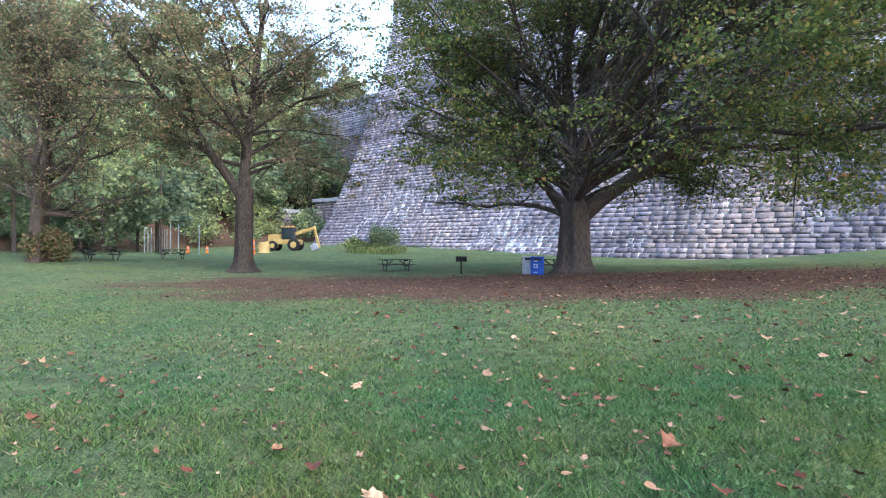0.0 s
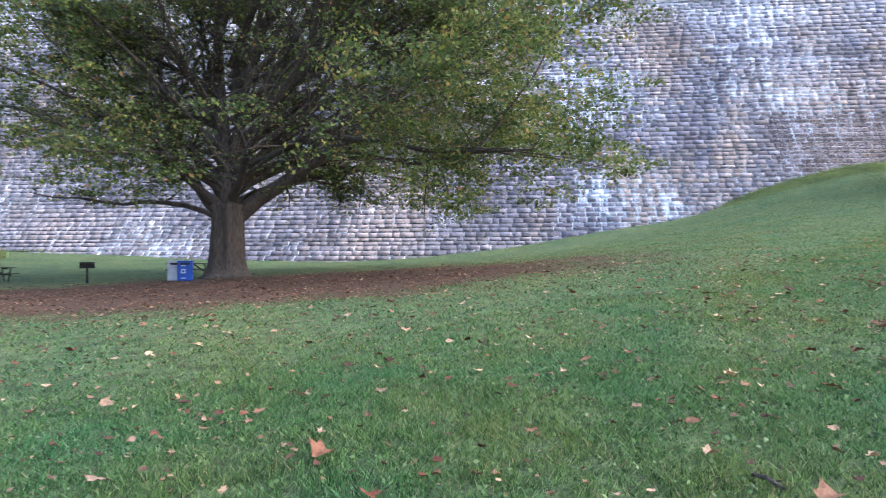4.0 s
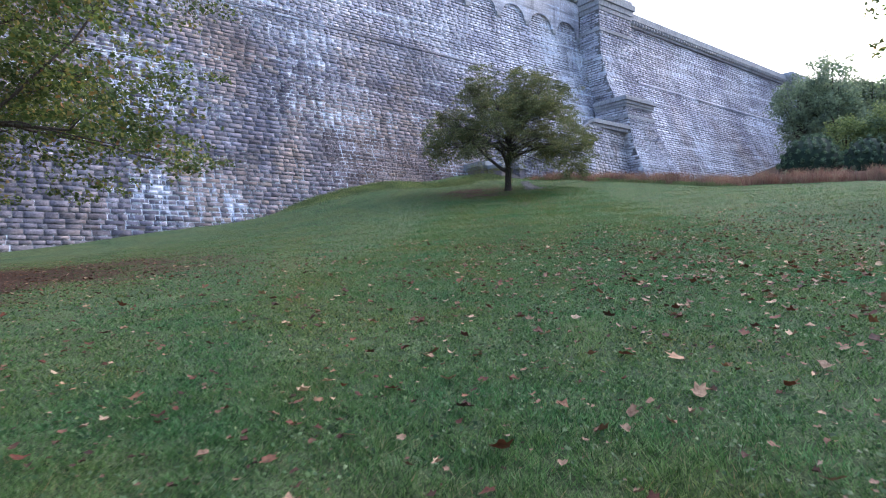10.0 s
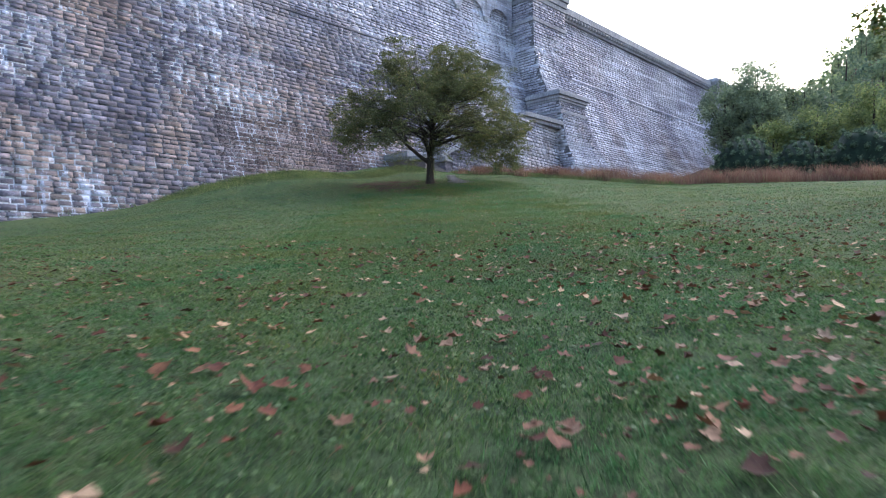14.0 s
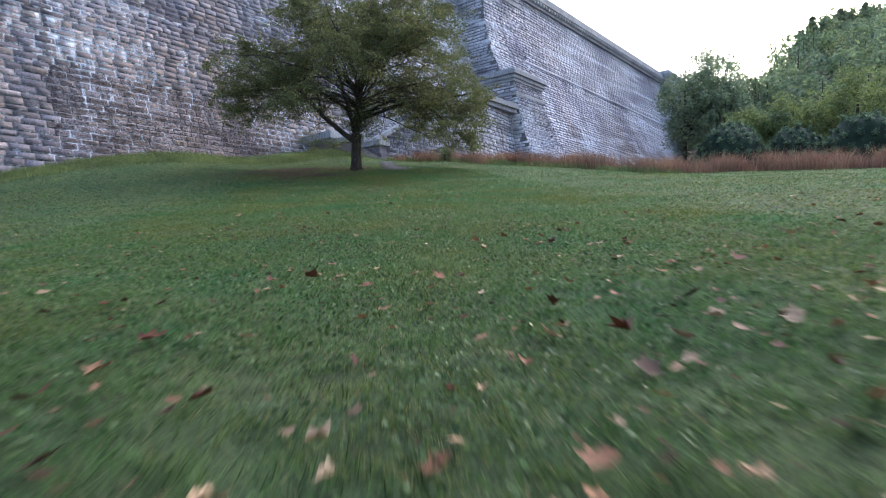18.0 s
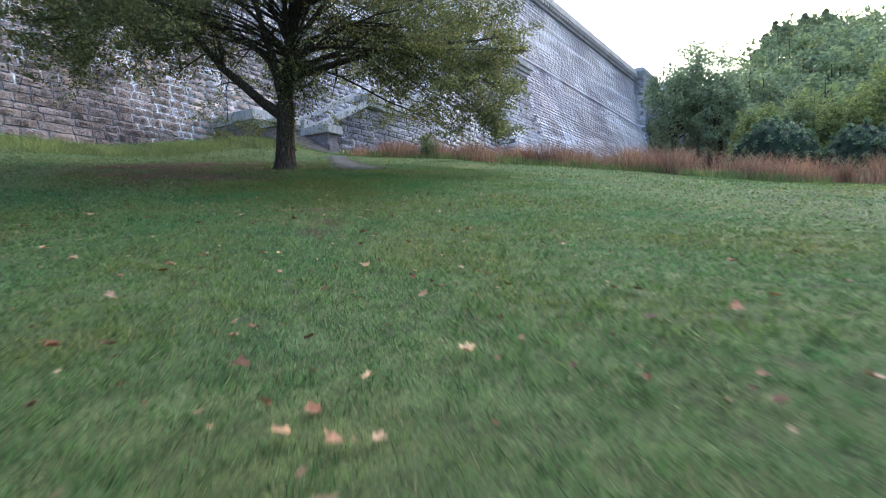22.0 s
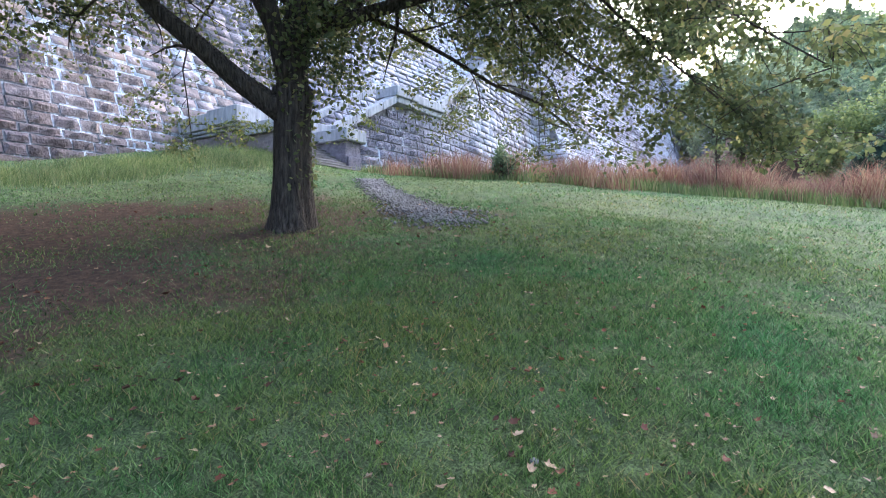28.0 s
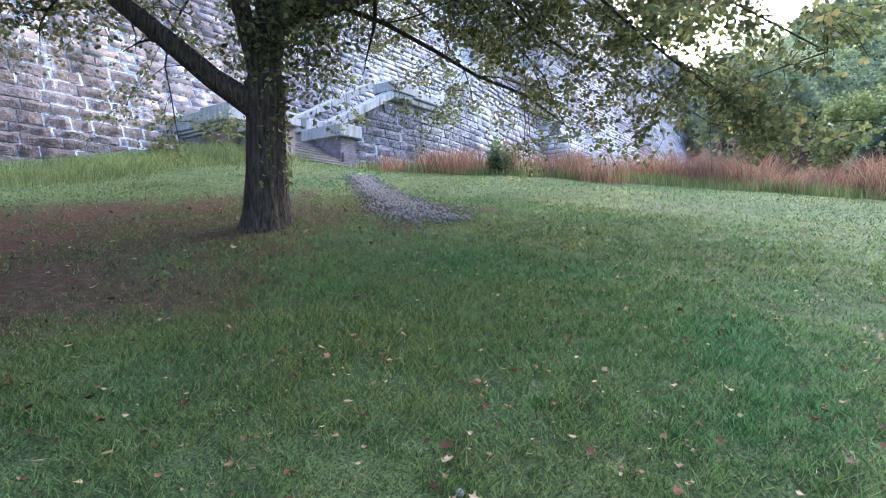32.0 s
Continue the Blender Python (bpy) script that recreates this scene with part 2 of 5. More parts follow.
def leaf_material(name, stops, rough=0.55, thin=0.5, stand=False, patch=None, blotch=0.0):
    m, n, l, b = mat(name, rough)
    rnd = n.new("ShaderNodeNewGeometry").outputs["Random Per Island"]
    r = ramp(n, stops)
    l.new(rnd, r.inputs[0])
    big = noise_node(n, l, 0.42 if patch else 0.5, 4)
    br = ramp(n, patch or [(0.35, grey(0.7)), (0.65, (1.35, 1.25, 1.0))])
    l.new(big.outputs[0], br.inputs[0])
    c = blend(n, l, 1.0, r.outputs[0], br.outputs[0], "MULTIPLY")
    if blotch:
        # withered blades are blotched and veined
        spots = noise_node(n, l, 24.0, 5, 0.75)
        sp = ramp(n, [(0.34, (1 - blotch, 1 - 1.1 * blotch, 1 - 1.15 * blotch)), (0.5, (0.95, 0.93, 0.92)), (0.66, grey(1 + 0.55 * blotch))])
        l.new(spots.outputs[0], sp.inputs[0])
        c = blend(n, l, 1.0, c, sp.outputs[0], "MULTIPLY")
    if stand:
        # one tree differs from the next
        tone = noise_node(n, l, 0.11, 1.0, 0.5)
        tn = ramp(n, [(0.3, (0.78, 0.85, 0.95)), (0.48, (1.0, 1.0, 1.0)), (0.6, (1.25, 1.22, 1.0)), (0.7, (1.1, 0.97, 0.85))])
        l.new(tone.outputs[0], tn.inputs[0])
        c = blend(n, l, 1.0, c, tn.outputs[0], "MULTIPLY")
    l.new(c, b.inputs["Base Color"])
    if thin:
        tr = n.new("ShaderNodeBsdfTranslucent")
        l.new(c, tr.inputs[0])
        mx = n.new("ShaderNodeMixShader")
        mx.inputs[0].default_value = thin
        l.new(b.outputs[0], mx.inputs[1])
        l.new(tr.outputs[0], mx.inputs[2])
        l.new(mx.outputs[0], n["Material Output"].inputs[0])
    return m


MAPLE = leaf_material("maple leaves", [(0.0, (0.052, 0.09, 0.034)), (0.5, (0.1, 0.15, 0.046)), (0.85, (0.19, 0.215, 0.058)), (0.96, (0.24, 0.19, 0.07)), (1.0, (0.27, 0.13, 0.06))])
RUSTY = leaf_material("turning maple leaves", [(0.0, (0.085, 0.12, 0.06)), (0.45, (0.14, 0.165, 0.085)), (0.75, (0.215, 0.185, 0.12)), (1.0, (0.3, 0.19, 0.14))])
OLIVE = leaf_material("olive tree leaves", [(0.0, (0.07, 0.095, 0.045)), (0.5, (0.14, 0.172, 0.075)), (0.85, (0.21, 0.23, 0.1)), (1.0, (0.31, 0.27, 0.13))])
# WOODS, GROVE and PINE are lightened to stand in for distant haze
WOODS = leaf_material("woodland leaves", [(0.0, (0.105, 0.155, 0.11)), (0.5, (0.18, 0.25, 0.16)), (0.9, (0.25, 0.325, 0.195)), (1.0, (0.32, 0.36, 0.22))], stand=True)
GROVE = leaf_material("haze-pale woodland leaves", [(0.0, (0.15, 0.205, 0.15)), (0.5, (0.25, 0.325, 0.225)), (1.0, (0.34, 0.41, 0.27))])
BRIGHT = leaf_material("yellow-green leaves", [(0.0, (0.12, 0.175, 0.075)), (0.5, (0.2, 0.265, 0.11)), (1.0, (0.3, 0.34, 0.15))])
PINE = leaf_material("conifer needles", [(0.0, (0.15, 0.195, 0.145)), (1.0, (0.27, 0.33, 0.235))], 0.7, 0.4)
VINE = leaf_material("vine leaves", [(0.0, (0.05, 0.095, 0.062)), (0.6, (0.12, 0.195, 0.13)), (1.0, (0.25, 0.34, 0.25))], 0.6, 0.35)
# near-black colour stands in for the shade inside the vine mounds
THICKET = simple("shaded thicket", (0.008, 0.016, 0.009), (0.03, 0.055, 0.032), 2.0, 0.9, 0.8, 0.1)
BLADE = leaf_material("grass blades", [(0.0, (0.02, 0.045, 0.014)), (0.35, (0.06, 0.12, 0.036)), (0.7, (0.13, 0.232, 0.072)), (0.9, (0.19, 0.29, 0.115)), (0.95, (0.28, 0.3, 0.17)), (1.0, (0.28, 0.2, 0.11))], 0.5, 0.5, patch=[(0.34, (0.66, 1.0, 1.06)), (0.46, (0.95, 1.04, 0.95)), (0.54, (1.06, 1.0, 0.86)), (0.64, (1.28, 1.0, 0.78))])
CLOVER = leaf_material("clover leaves", [(0.0, (0.03, 0.065, 0.026)), (0.5, (0.085, 0.155, 0.06)), (0.85, (0.13, 0.21, 0.085)), (1.0, (0.19, 0.26, 0.12))], 0.45, 0.3)
REDGRASS = leaf_material("russet grass", [(0.0, (0.17, 0.085, 0.075)), (0.4, (0.28, 0.155, 0.13)), (0.72, (0.36, 0.23, 0.19)), (0.9, (0.43, 0.34, 0.26)), (1.0, (0.26, 0.29, 0.14))], 0.8, 0.25)
TALLGRASS = leaf_material("tall green grass", [(0.0, (0.075, 0.12, 0.045)), (0.5, (0.17, 0.245, 0.095)), (0.8, (0.26, 0.32, 0.15)), (1.0, (0.4, 0.38, 0.22))], 0.7, 0.3)
LITTER = leaf_material("fallen leaves", [(0.0, (0.06, 0.03, 0.022)), (0.3, (0.15, 0.05, 0.03)), (0.5, (0.22, 0.115, 0.07)), (0.7, (0.32, 0.205, 0.135)), (1.0, (0.44, 0.325, 0.23))], 0.7, 0.1, blotch=0.62)
LITTER_DARK = leaf_material("dark leaf litter", [(0.0, (0.045, 0.022, 0.016)), (0.35, (0.1, 0.05, 0.035)), (0.65, (0.19, 0.1, 0.068)), (0.85, (0.28, 0.175, 0.125)), (1.0, (0.4, 0.28, 0.21))], 0.8, 0.05, blotch=0.45)
BARK = simple("maple bark", (0.035, 0.028, 0.024), (0.135, 0.11, 0.093), 4.0, 0.95, 1.0, 0.08, stretch=(5, 5, 0.7))
BARK_DARK = simple("dark furrowed bark", (0.016, 0.013, 0.011), (0.135, 0.11, 0.092), 3.6, 0.95, 1.0, 0.16, stretch=(7, 7, 1.1))
WOOD_OLD = simple("weathered table wood", (0.03, 0.032, 0.03), (0.075, 0.075, 0.068), 8.0, 0.85, 0.4, 0.01, stretch=(1, 8, 8))
STEEL_DARK = simple("blackened steel", (0.012, 0.012, 0.012), (0.035, 0.033, 0.03), 12.0, 0.6, 0.3, 0.005, 0.6)
BLUE = simple("blue plastic", (0.01, 0.045, 0.25), (0.02, 0.07, 0.34), 3.0, 0.4, 0.05, 0.005)
WHITE = simple("white print", (0.3, 0.36, 0.5), (0.45, 0.5, 0.6), 5.0, 0.5, 0.0)
GREYBIN = simple("pale grey plastic", (0.26, 0.28, 0.33), (0.36, 0.38, 0.42), 4.0, 0.55, 0.05, 0.005)
YELLOW = simple("machine yellow", (0.36, 0.25, 0.08), (0.52, 0.38, 0.14), 3.0, 0.45, 0.1, 0.01)
ORANGE = simple("barrier orange", (0.6, 0.12, 0.015), (0.75, 0.18, 0.02), 3.0, 0.5, 0.05, 0.01)
RUBBER = simple("tyre rubber", (0.012, 0.012, 0.012), (0.03, 0.03, 0.03), 9.0, 0.8, 0.3, 0.01)
GLASS = simple("cab glass", (0.02, 0.03, 0.035), (0.04, 0.05, 0.06), 1.0, 0.1, 0.0)
GALV = simple("galvanised steel", (0.3, 0.36, 0.38), (0.42, 0.48, 0.5), 6.0, 0.45, 0.05, 0.004, 0.5)
GRAVEL = simple("path gravel", (0.12, 0.115, 0.12), (0.34, 0.325, 0.34), 30.0, 0.9, 0.8, 0.03)


# ---- builders ----
def mesh_from(name, verts, faces, material, smooth=False):
    me = bpy.data.meshes.new(name)
    me.from_pydata(verts, [], faces)
    me.materials.append(material)
    if smooth:
        me.polygons.foreach_set("use_smooth", [True] * len(me.polygons))
    me.update()
    return me


def fast_mesh(name, verts, quads, material, tris=False):
    """A mesh straight from numpy arrays of corners and of quads (or triangles)."""
    k = 3 if tris else 4
    me = bpy.data.meshes.new(name)
    me.vertices.add(len(verts))
    me.vertices.foreach_set("co", np.asarray(verts, dtype=np.float32).ravel())
    q = np.asarray(quads, dtype=np.int32)
    me.loops.add(q.size)
    me.loops.foreach_set("vertex_index", q.ravel())
    me.polygons.add(len(q))
    me.polygons.foreach_set("loop_start", np.arange(0, q.size, k, dtype=np.int32))
    me.polygons.foreach_set("loop_total", np.full(len(q), k, dtype=np.int32))
    me.materials.append(material)
    me.update(calc_edges=True)
    me.validate()
    return me


def part(name, bm, material, parent, label="", smooth=False):
    if isinstance(bm, bmesh.types.BMesh):
        me = bpy.data.meshes.new(name)
        bm.to_mesh(me)
        bm.free()
        me.materials.append(material)
        if smooth:
            me.polygons.foreach_set("use_smooth", [True] * len(me.polygons))
    else:
        me = bm
    ob = new(name, me)
    ob.parent = parent
    if label:
        ob["label"] = label
    return ob


def thing(name, m, label, category, group="", kind=""):
    ob = new(name)
    ob.matrix_world = m
    ob.empty_display_size = 0.2
    return tagged(ob, label, category, group, kind)


def boxes(items, bev=0.01):
    """One bmesh of bevelled boxes: (centre, size, turn about z, tilt about x, tilt about y)."""
    bm = bmesh.new()
    for c, s, *r in items:
        r = (*r, 0, 0, 0)[:3]
        m = pose(*c, r[1], r[2], r[0]) @ Matrix.Diagonal((*s, 1))
        bmesh.ops.create_cube(bm, size=1, matrix=m)
    if bev:
        bmesh.ops.bevel(bm, geom=bm.edges[:], offset=bev, segments=1, affect="EDGES")
    return bm


def tube(points, radii, sides=8, cap=True):
    """Corners and quads of a tapered tube along points."""
    pts = [Vector(p) for p in points]
    vs, qs = [], []
    for i, p in enumerate(pts):
        d = (pts[min(i + 1, len(pts) - 1)] - pts[max(i - 1, 0)]).normalized()
        a = d.orthogonal().normalized() if i == 0 else (a - d * a.dot(d)).normalized()
        b = d.cross(a)
        for k in range(sides):
            w = 2 * math.pi * k / sides
            vs.append(p + (a * math.cos(w) + b * math.sin(w)) * radii[i])
        if i:
            o = (i - 1) * sides
            for k in range(sides):
                qs.append((o + k, o + (k + 1) % sides, o + sides + (k + 1) % sides, o + sides + k))
    return [tuple(v) for v in vs], qs


def tube_mesh(name, tubes, material, sides=8, smooth=True):
    V, Q = [], []
    for pts, rad in tubes:
        v, q = tube(pts, rad, sides)
        o = len(V)
        V += v
        Q += [tuple(i + o for i in f) for f in q]
    return mesh_from(name, V, Q, material, smooth)


# ---- ground ----
KNOTS = [(0, 0, 0.05), (-6, 6, -0.1), (7, 6, 0.6), (10, -4, 0.55), (13, 8, 1.05), (15, 14.3, 1.6), (20.7, 20.3, 2.5), (25, 25.3, 3.5),
         (29.3, 30.2, 4.45), (32, 33.7, 5.25), (37.3, 40.7, 7.2), (43, 44.6, 8.6), (48.6, 43, 9.3), (50, 33, 8.0), (50, 27, 7.15),
         (50, 18, 6.55), (-15.5, 25.3, -0.05), (-13.5, 27.5, 0.1), (-30, 29, 0.0), (-33, 17, -0.1), (-44, 11, 0.5), (-70, 35, 0.9),
         (-62, 51, 1.8), (-40, 51, 1.4), (-20, 51.5, 0.75), (-11, 51.5, 0.8), (-5, 52, 1.3), (0.7, 52, 1.9), (8.5, 53, 3.3),
         (18, 53.5, 4.9), (24, 54, 7.0), (33, 54.5, 9.2), (36.5, 53.6, 9.0), (40.3, 53, 9.6), (44, 51.7, 10.5), (47, 49.8, 10.05), (37.5, 49.7, 8.4), (-118, 28, 2.4),
         (-20, -25, -0.6), (30, -20, 1.8), (30, 10, 3.3), (56, 46, 9.9), (66, 47, 10.8), (60, 30, 8.4), (80, 30, 11.2), (60, 0, 6.6), (78, 50, 12.0), (95, 45, 13.0)]
KN = np.array(KNOTS, dtype=float)


def tps(r2):
    return np.where(r2 > 1e-9, 0.5 * r2 * np.log(np.maximum(r2, 1e-9)), 0.0)


def solve_ground():
    n = len(KN)
    A = np.zeros((n + 3, n + 3))
    d2 = ((KN[:, None, :2] - KN[None, :, :2]) ** 2).sum(2)
    A[:n, :n] = tps(d2) + np.eye(n) * 2.0
    A[:n, n], A[:n, n + 1:] = 1, KN[:, :2]
    A[n, :n], A[n + 1:, :n] = 1, KN[:, :2].T
    return np.linalg.solve(A, np.concatenate([KN[:, 2], np.zeros(3)]))


GW = solve_ground()


def heights(xy):
    """Ground height at an array of places."""
    xy = np.asarray(xy, dtype=float)
    out = np.empty(len(xy))
    for i in range(0, len(xy), 20000):
        p = xy[i:i + 20000]
        q = np.column_stack([np.clip(p[:, 0], -125, 95), np.clip(p[:, 1], -45, 62)])
        d2 = ((q[:, None, :] - KN[None, :, :2]) ** 2).sum(2)
        out[i:i + 20000] = tps(d2) @ GW[:-3] + GW[-3] + q @ GW[-2:]
        right = np.clip((p[:, 0] - 112) / 130, 0, 1.25) * np.clip((78 - p[:, 1]) / 30, 0, 1)
        left = np.clip((-p[:, 0] - 80) / 130, 0, 1)
        out[i:i + 20000] += right * 55 + left * 72 + fbm(p, 0.9, 1.0) * 0.025 + fbm(p, 0.25, 3.0) * 0.04
    return out


def gz(x, y):
    return float(heights([(x, y)])[0])


def fbm(xy, scale, seed=0.0):
    """Cheap smooth noise in -1..1 at an array of places."""
    x, y = xy[:, 0] * scale + seed, xy[:, 1] * scale - seed * 1.7
    v = np.sin(x * 1.7 + 1.3 * np.sin(y * 1.1 + seed)) + np.sin(y * 2.1 + 1.1 * np.sin(x * 1.3)) * 0.8
    v += 0.5 * np.sin(x * 4.3 + y * 3.1 + seed * 3) + 0.4 * np.sin(x * 5.1 - y * 4.7)
    return v / 2.7


BIG_TREE = (-13.7, 27.6)
LAWN_TREE = (37.42, 40.82)


def bare_mask(xy):
    dx, dy = xy[:, 0] + 10.0, xy[:, 1] - 19.5
    a = np.hypot((dx * 0.89 + dy * 0.45) / 19.0, (dy * 0.89 - dx * 0.45) / 9.0)
    b = np.hypot((xy[:, 0] - 35.8) / 6.4, (xy[:, 1] - 42.3) / 5.0)
    c = np.hypot((xy[:, 0] - 40.2) / 1.7, (xy[:, 1] - 40.6) / 2.6)
    worn = np.minimum(np.hypot(xy[:, 0] - 30.6, xy[:, 1] - 31.5), np.minimum(np.hypot(xy[:, 0] - 32.2, xy[:, 1] - 33.2), np.hypot(xy[:, 0] - 31.4, xy[:, 1] - 32.2)))
    n = fbm(xy, 0.5, 2.0) * 0.18 + fbm(xy, 1.7, 5.0) * 0.16
    m = np.clip(np.maximum(np.maximum(1.75 - 1.1 * a, np.minimum(0.95, 1.34 - 0.78 * b)), np.maximum(1.3 - c, 1.1 - 0.9 * worn)) - 0.25 + n, 0, 1)
    # leaf mould under the woods
    wild = np.maximum(np.clip((-72 - xy[:, 0]) / 8, 0, 1), np.clip((xy[:, 0] - 64) / 8, 0, 1))
    return np.maximum(m, wild)


def build_ground():
    def axis(lo, hi, near_lo, near_hi, step):
        mid = np.arange(near_lo, near_hi + 1e-6, step)
        out = []
        for sgn, a, b in ((1, near_hi, hi), (-1, near_lo, lo)):
            s, p = step, a
            while abs(p) < abs(b):
                s *= 1.3
                p += sgn * s
                out.append(p)
        return np.sort(np.concatenate([mid, out]))
    xs, ys = axis(-2500, 2500, -40, 62, 0.5), axis(-2500, 2500, -8, 56, 0.5)
    X, Y = np.meshgrid(xs, ys)
    xy = np.column_stack([X.ravel(), Y.ravel()])
    z = heights(xy)
    nx = len(xs)
    i = np.arange(len(ys) - 1)[:, None] * nx + np.arange(nx - 1)[None, :]
    q = np.stack([i, i + 1, i + nx + 1, i + nx], -1).reshape(-1, 4)
    me = fast_mesh("ground", np.column_stack([xy, z]), q, LAWN)
    me.polygons.foreach_set("use_smooth", [True] * len(me.polygons))
    at = me.attributes.new("bare", "FLOAT", "POINT")
    at.data.foreach_set("value", bare_mask(xy).astype(np.float32))
    ob = new("ground", me)
    tagged(ob, "sloping green lawn with bare leaf-brown earth under trees", "lawn", kind="structure")


build_ground()

# ---- dam ----
COURSE = 0.44
PROFILE = [(-3, 45.5), (2, 50.5), (6, 53.6), (9, 55.2), (12, 56.7), (16, 58.6), (20, 60.4), (26, 62.9), (32, 65.0), (38, 66.3), (44, 66.8), (50, 66.8)]


def face_y(z):
    return np.interp(z, [p[0] for p in PROFILE], [p[1] for p in PROFILE])


TOP = 44.3


def stones_on(place, z0, z1, u0, u1, seed, mean=0.98, course=COURSE, keep=None):
    """Uneven rock-faced stones course by course. place(u, z, out) gives the corner at u along the wall, height z, out metres proud."""
    rng = random.Random(seed)
    V = []
    levels = [z0]
    while levels[-1] < z1 - course * 0.6:
        levels.append(min(z1, levels[-1] + course * rng.uniform(0.78, 1.22)))
    for a, b in zip(levels[:-1], levels[1:]):
        u = u0 - rng.random() * mean
        while u < u1:
            w = mean * rng.uniform(0.6, 1.5)
            s, e = max(u, u0), min(u + w, u1)
            u += w
            g, o = 0.016, rng.uniform(0.02, 0.1)
            k = rng.uniform(0.012, 0.036)
            j = [rng.uniform(-0.025, 0.025) + (0.035 if q < 2 else -0.02) for q in range(4)]
            if e - s < 0.15 or (keep and not keep((s + e) / 2, (a + b) / 2)):
                continue
            base = [place(s + g, a + g, -0.03), place(e - g, a + g, -0.03), place(e - g, b - g, -0.03), place(s + g, b - g, -0.03)]
            top = [place(s + g + k, a + g + k, o + j[0]), place(e - g - k, a + g + k, o + j[1]), place(e - g - k, b - g - k, o + j[2]), place(s + g + k, b - g - k, o + j[3])]
            V.append(base + top)
    return V


STONE_FACES = np.array([(4, 5, 6, 7), (0, 1, 5, 4), (1, 2, 6, 5), (2, 3, 7, 6), (3, 0, 4, 7)])


def stones_mesh(name, V):
    """Facing stones in one mesh: rough fronts, and lime-caked flanks down to the joint."""
    v = np.array(V).reshape(-1, 3)
    q = (np.arange(len(V))[:, None, None] * 8 + STONE_FACES[None]).reshape(-1, 4)
    me = fast_mesh(name, v, q, STONE)
    me.materials.append(MORTAR)
    me.polygons.foreach_set("material_index", np.tile([0, 1, 1, 1, 1], len(V)).astype(np.int32))
    return me


LEFT_END, RIGHT_END = -66.0, 160.0


def dam_place(u, z, out):
    y = float(face_y(z))
    return (u, y - out * 0.85, z + out * 0.5)


def wall_sheet(name, u0, u1, parent, back=8.0):
    """The solid core behind the facing stones."""
    zs = [p[0] for p in PROFILE if p[0] < TOP] + [TOP]
    ring = [(float(face_y(z)) + 0.02, z) for z in zs] + [(float(face_y(TOP)) + back, TOP), (float(face_y(TOP)) + back, -3)]
    V = [(u0, y, z) for y, z in ring] + [(u1, y, z) for y, z in ring]
    n = len(ring)
    Fs = [(i, (i + 1) % n, n + (i + 1) % n, n + i) for i in range(n)] + [tuple(range(n))[::-1], tuple(range(n, 2 * n))]
    return part(name, mesh_from(name, V, Fs, MORTAR), MORTAR, parent)


dam = thing("wall_dam", pose(0, 0, 0), "towering battered dam wall of lime-streaked grey masonry", "dam", kind="structure")
wall_sheet("core", LEFT_END, RIGHT_END, dam)
NEAR = (25.6, 43.5, 8.2, 14.4)


def near_zone(u, z):
    return NEAR[0] < u < NEAR[1] and NEAR[2] < z < NEAR[3]


ROW0 = -0.2
# string courses where the batter changes
for u0, u1, z in ((LEFT_END, 74.0, 28.6), (87.0, 158.5, 33.2)):
    y = float(face_y(z))
    part("string_course", boxes([(((u0 + u1) / 2, y + 0.05, z), (u1 - u0, 0.55, 0.3))], 0.05), STONE, dam)
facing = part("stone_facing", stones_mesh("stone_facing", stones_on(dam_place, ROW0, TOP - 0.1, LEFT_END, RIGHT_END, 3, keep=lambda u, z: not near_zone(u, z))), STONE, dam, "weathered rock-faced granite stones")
facing["kind"] = "stuff"


# cornice, arches, pilasters
def block_part(name, box, material, parent, label="", bev=0.03):
    x0, x1, y0, y1, z0, z1 = box
    return part(name, boxes([(((x0 + x1) / 2, (y0 + y1) / 2, (z0 + z1) / 2), (x1 - x0, y1 - y0, z1 - z0))], bev), material, parent, label)


YT = float(face_y(TOP))
cornice = thing("trim_cornice", pose(0, 0, 0), "projecting stone cornice with a row of small dentils", "cornice", kind="structure")
for u0, u1 in ((LEFT_END, 77.5), (87.1, 158.5)):
    block_part("moulding", (u0, u1, YT - 0.45, YT + 0.3, TOP - 0.1, TOP + 0.3), COPING, cornice)
    block_part("crown_moulding", (u0, u1, YT - 0.95, YT + 0.3, TOP + 0.9, TOP + 1.3), COPING, cornice)
    block_part("parapet", (u0, u1, YT - 0.7, YT + 0.3, TOP + 1.3, TOP + 2.3), COPING, cornice)
    n = int((u1 - u0) / 0.95)
    dv = []
    for i in range(n):
        x = u0 + 0.5 + i * 0.95
        dv.append(((x, YT - 0.5, TOP + 0.6), (0.5, 0.7, 0.56)))
    V = []
    for c, sz in dv:
        x, y, z = c
        a, b, d = (k / 2 for k in sz)
        V.append([(x - a, y + b, z - d), (x + a, y + b, z - d), (x + a, y + b, z + d), (x - a, y + b, z + d), (x - a, y - b, z - d), (x + a, y - b, z - d), (x + a, y - b, z + d), (x - a, y - b, z + d)])
    v = np.array(V).reshape(-1, 3)
    q = (np.arange(len(V))[:, None, None] * 8 + STONE_FACES[None]).reshape(-1, 4)
    part("dentil_row", fast_mesh("dentil_row", v, q, COPING), COPING, cornice)
    block_part("frieze", (u0, u1, YT - 0.3, YT + 0.3, TOP + 0.3, TOP + 0.9), COPING, cornice)


FRONTS = []


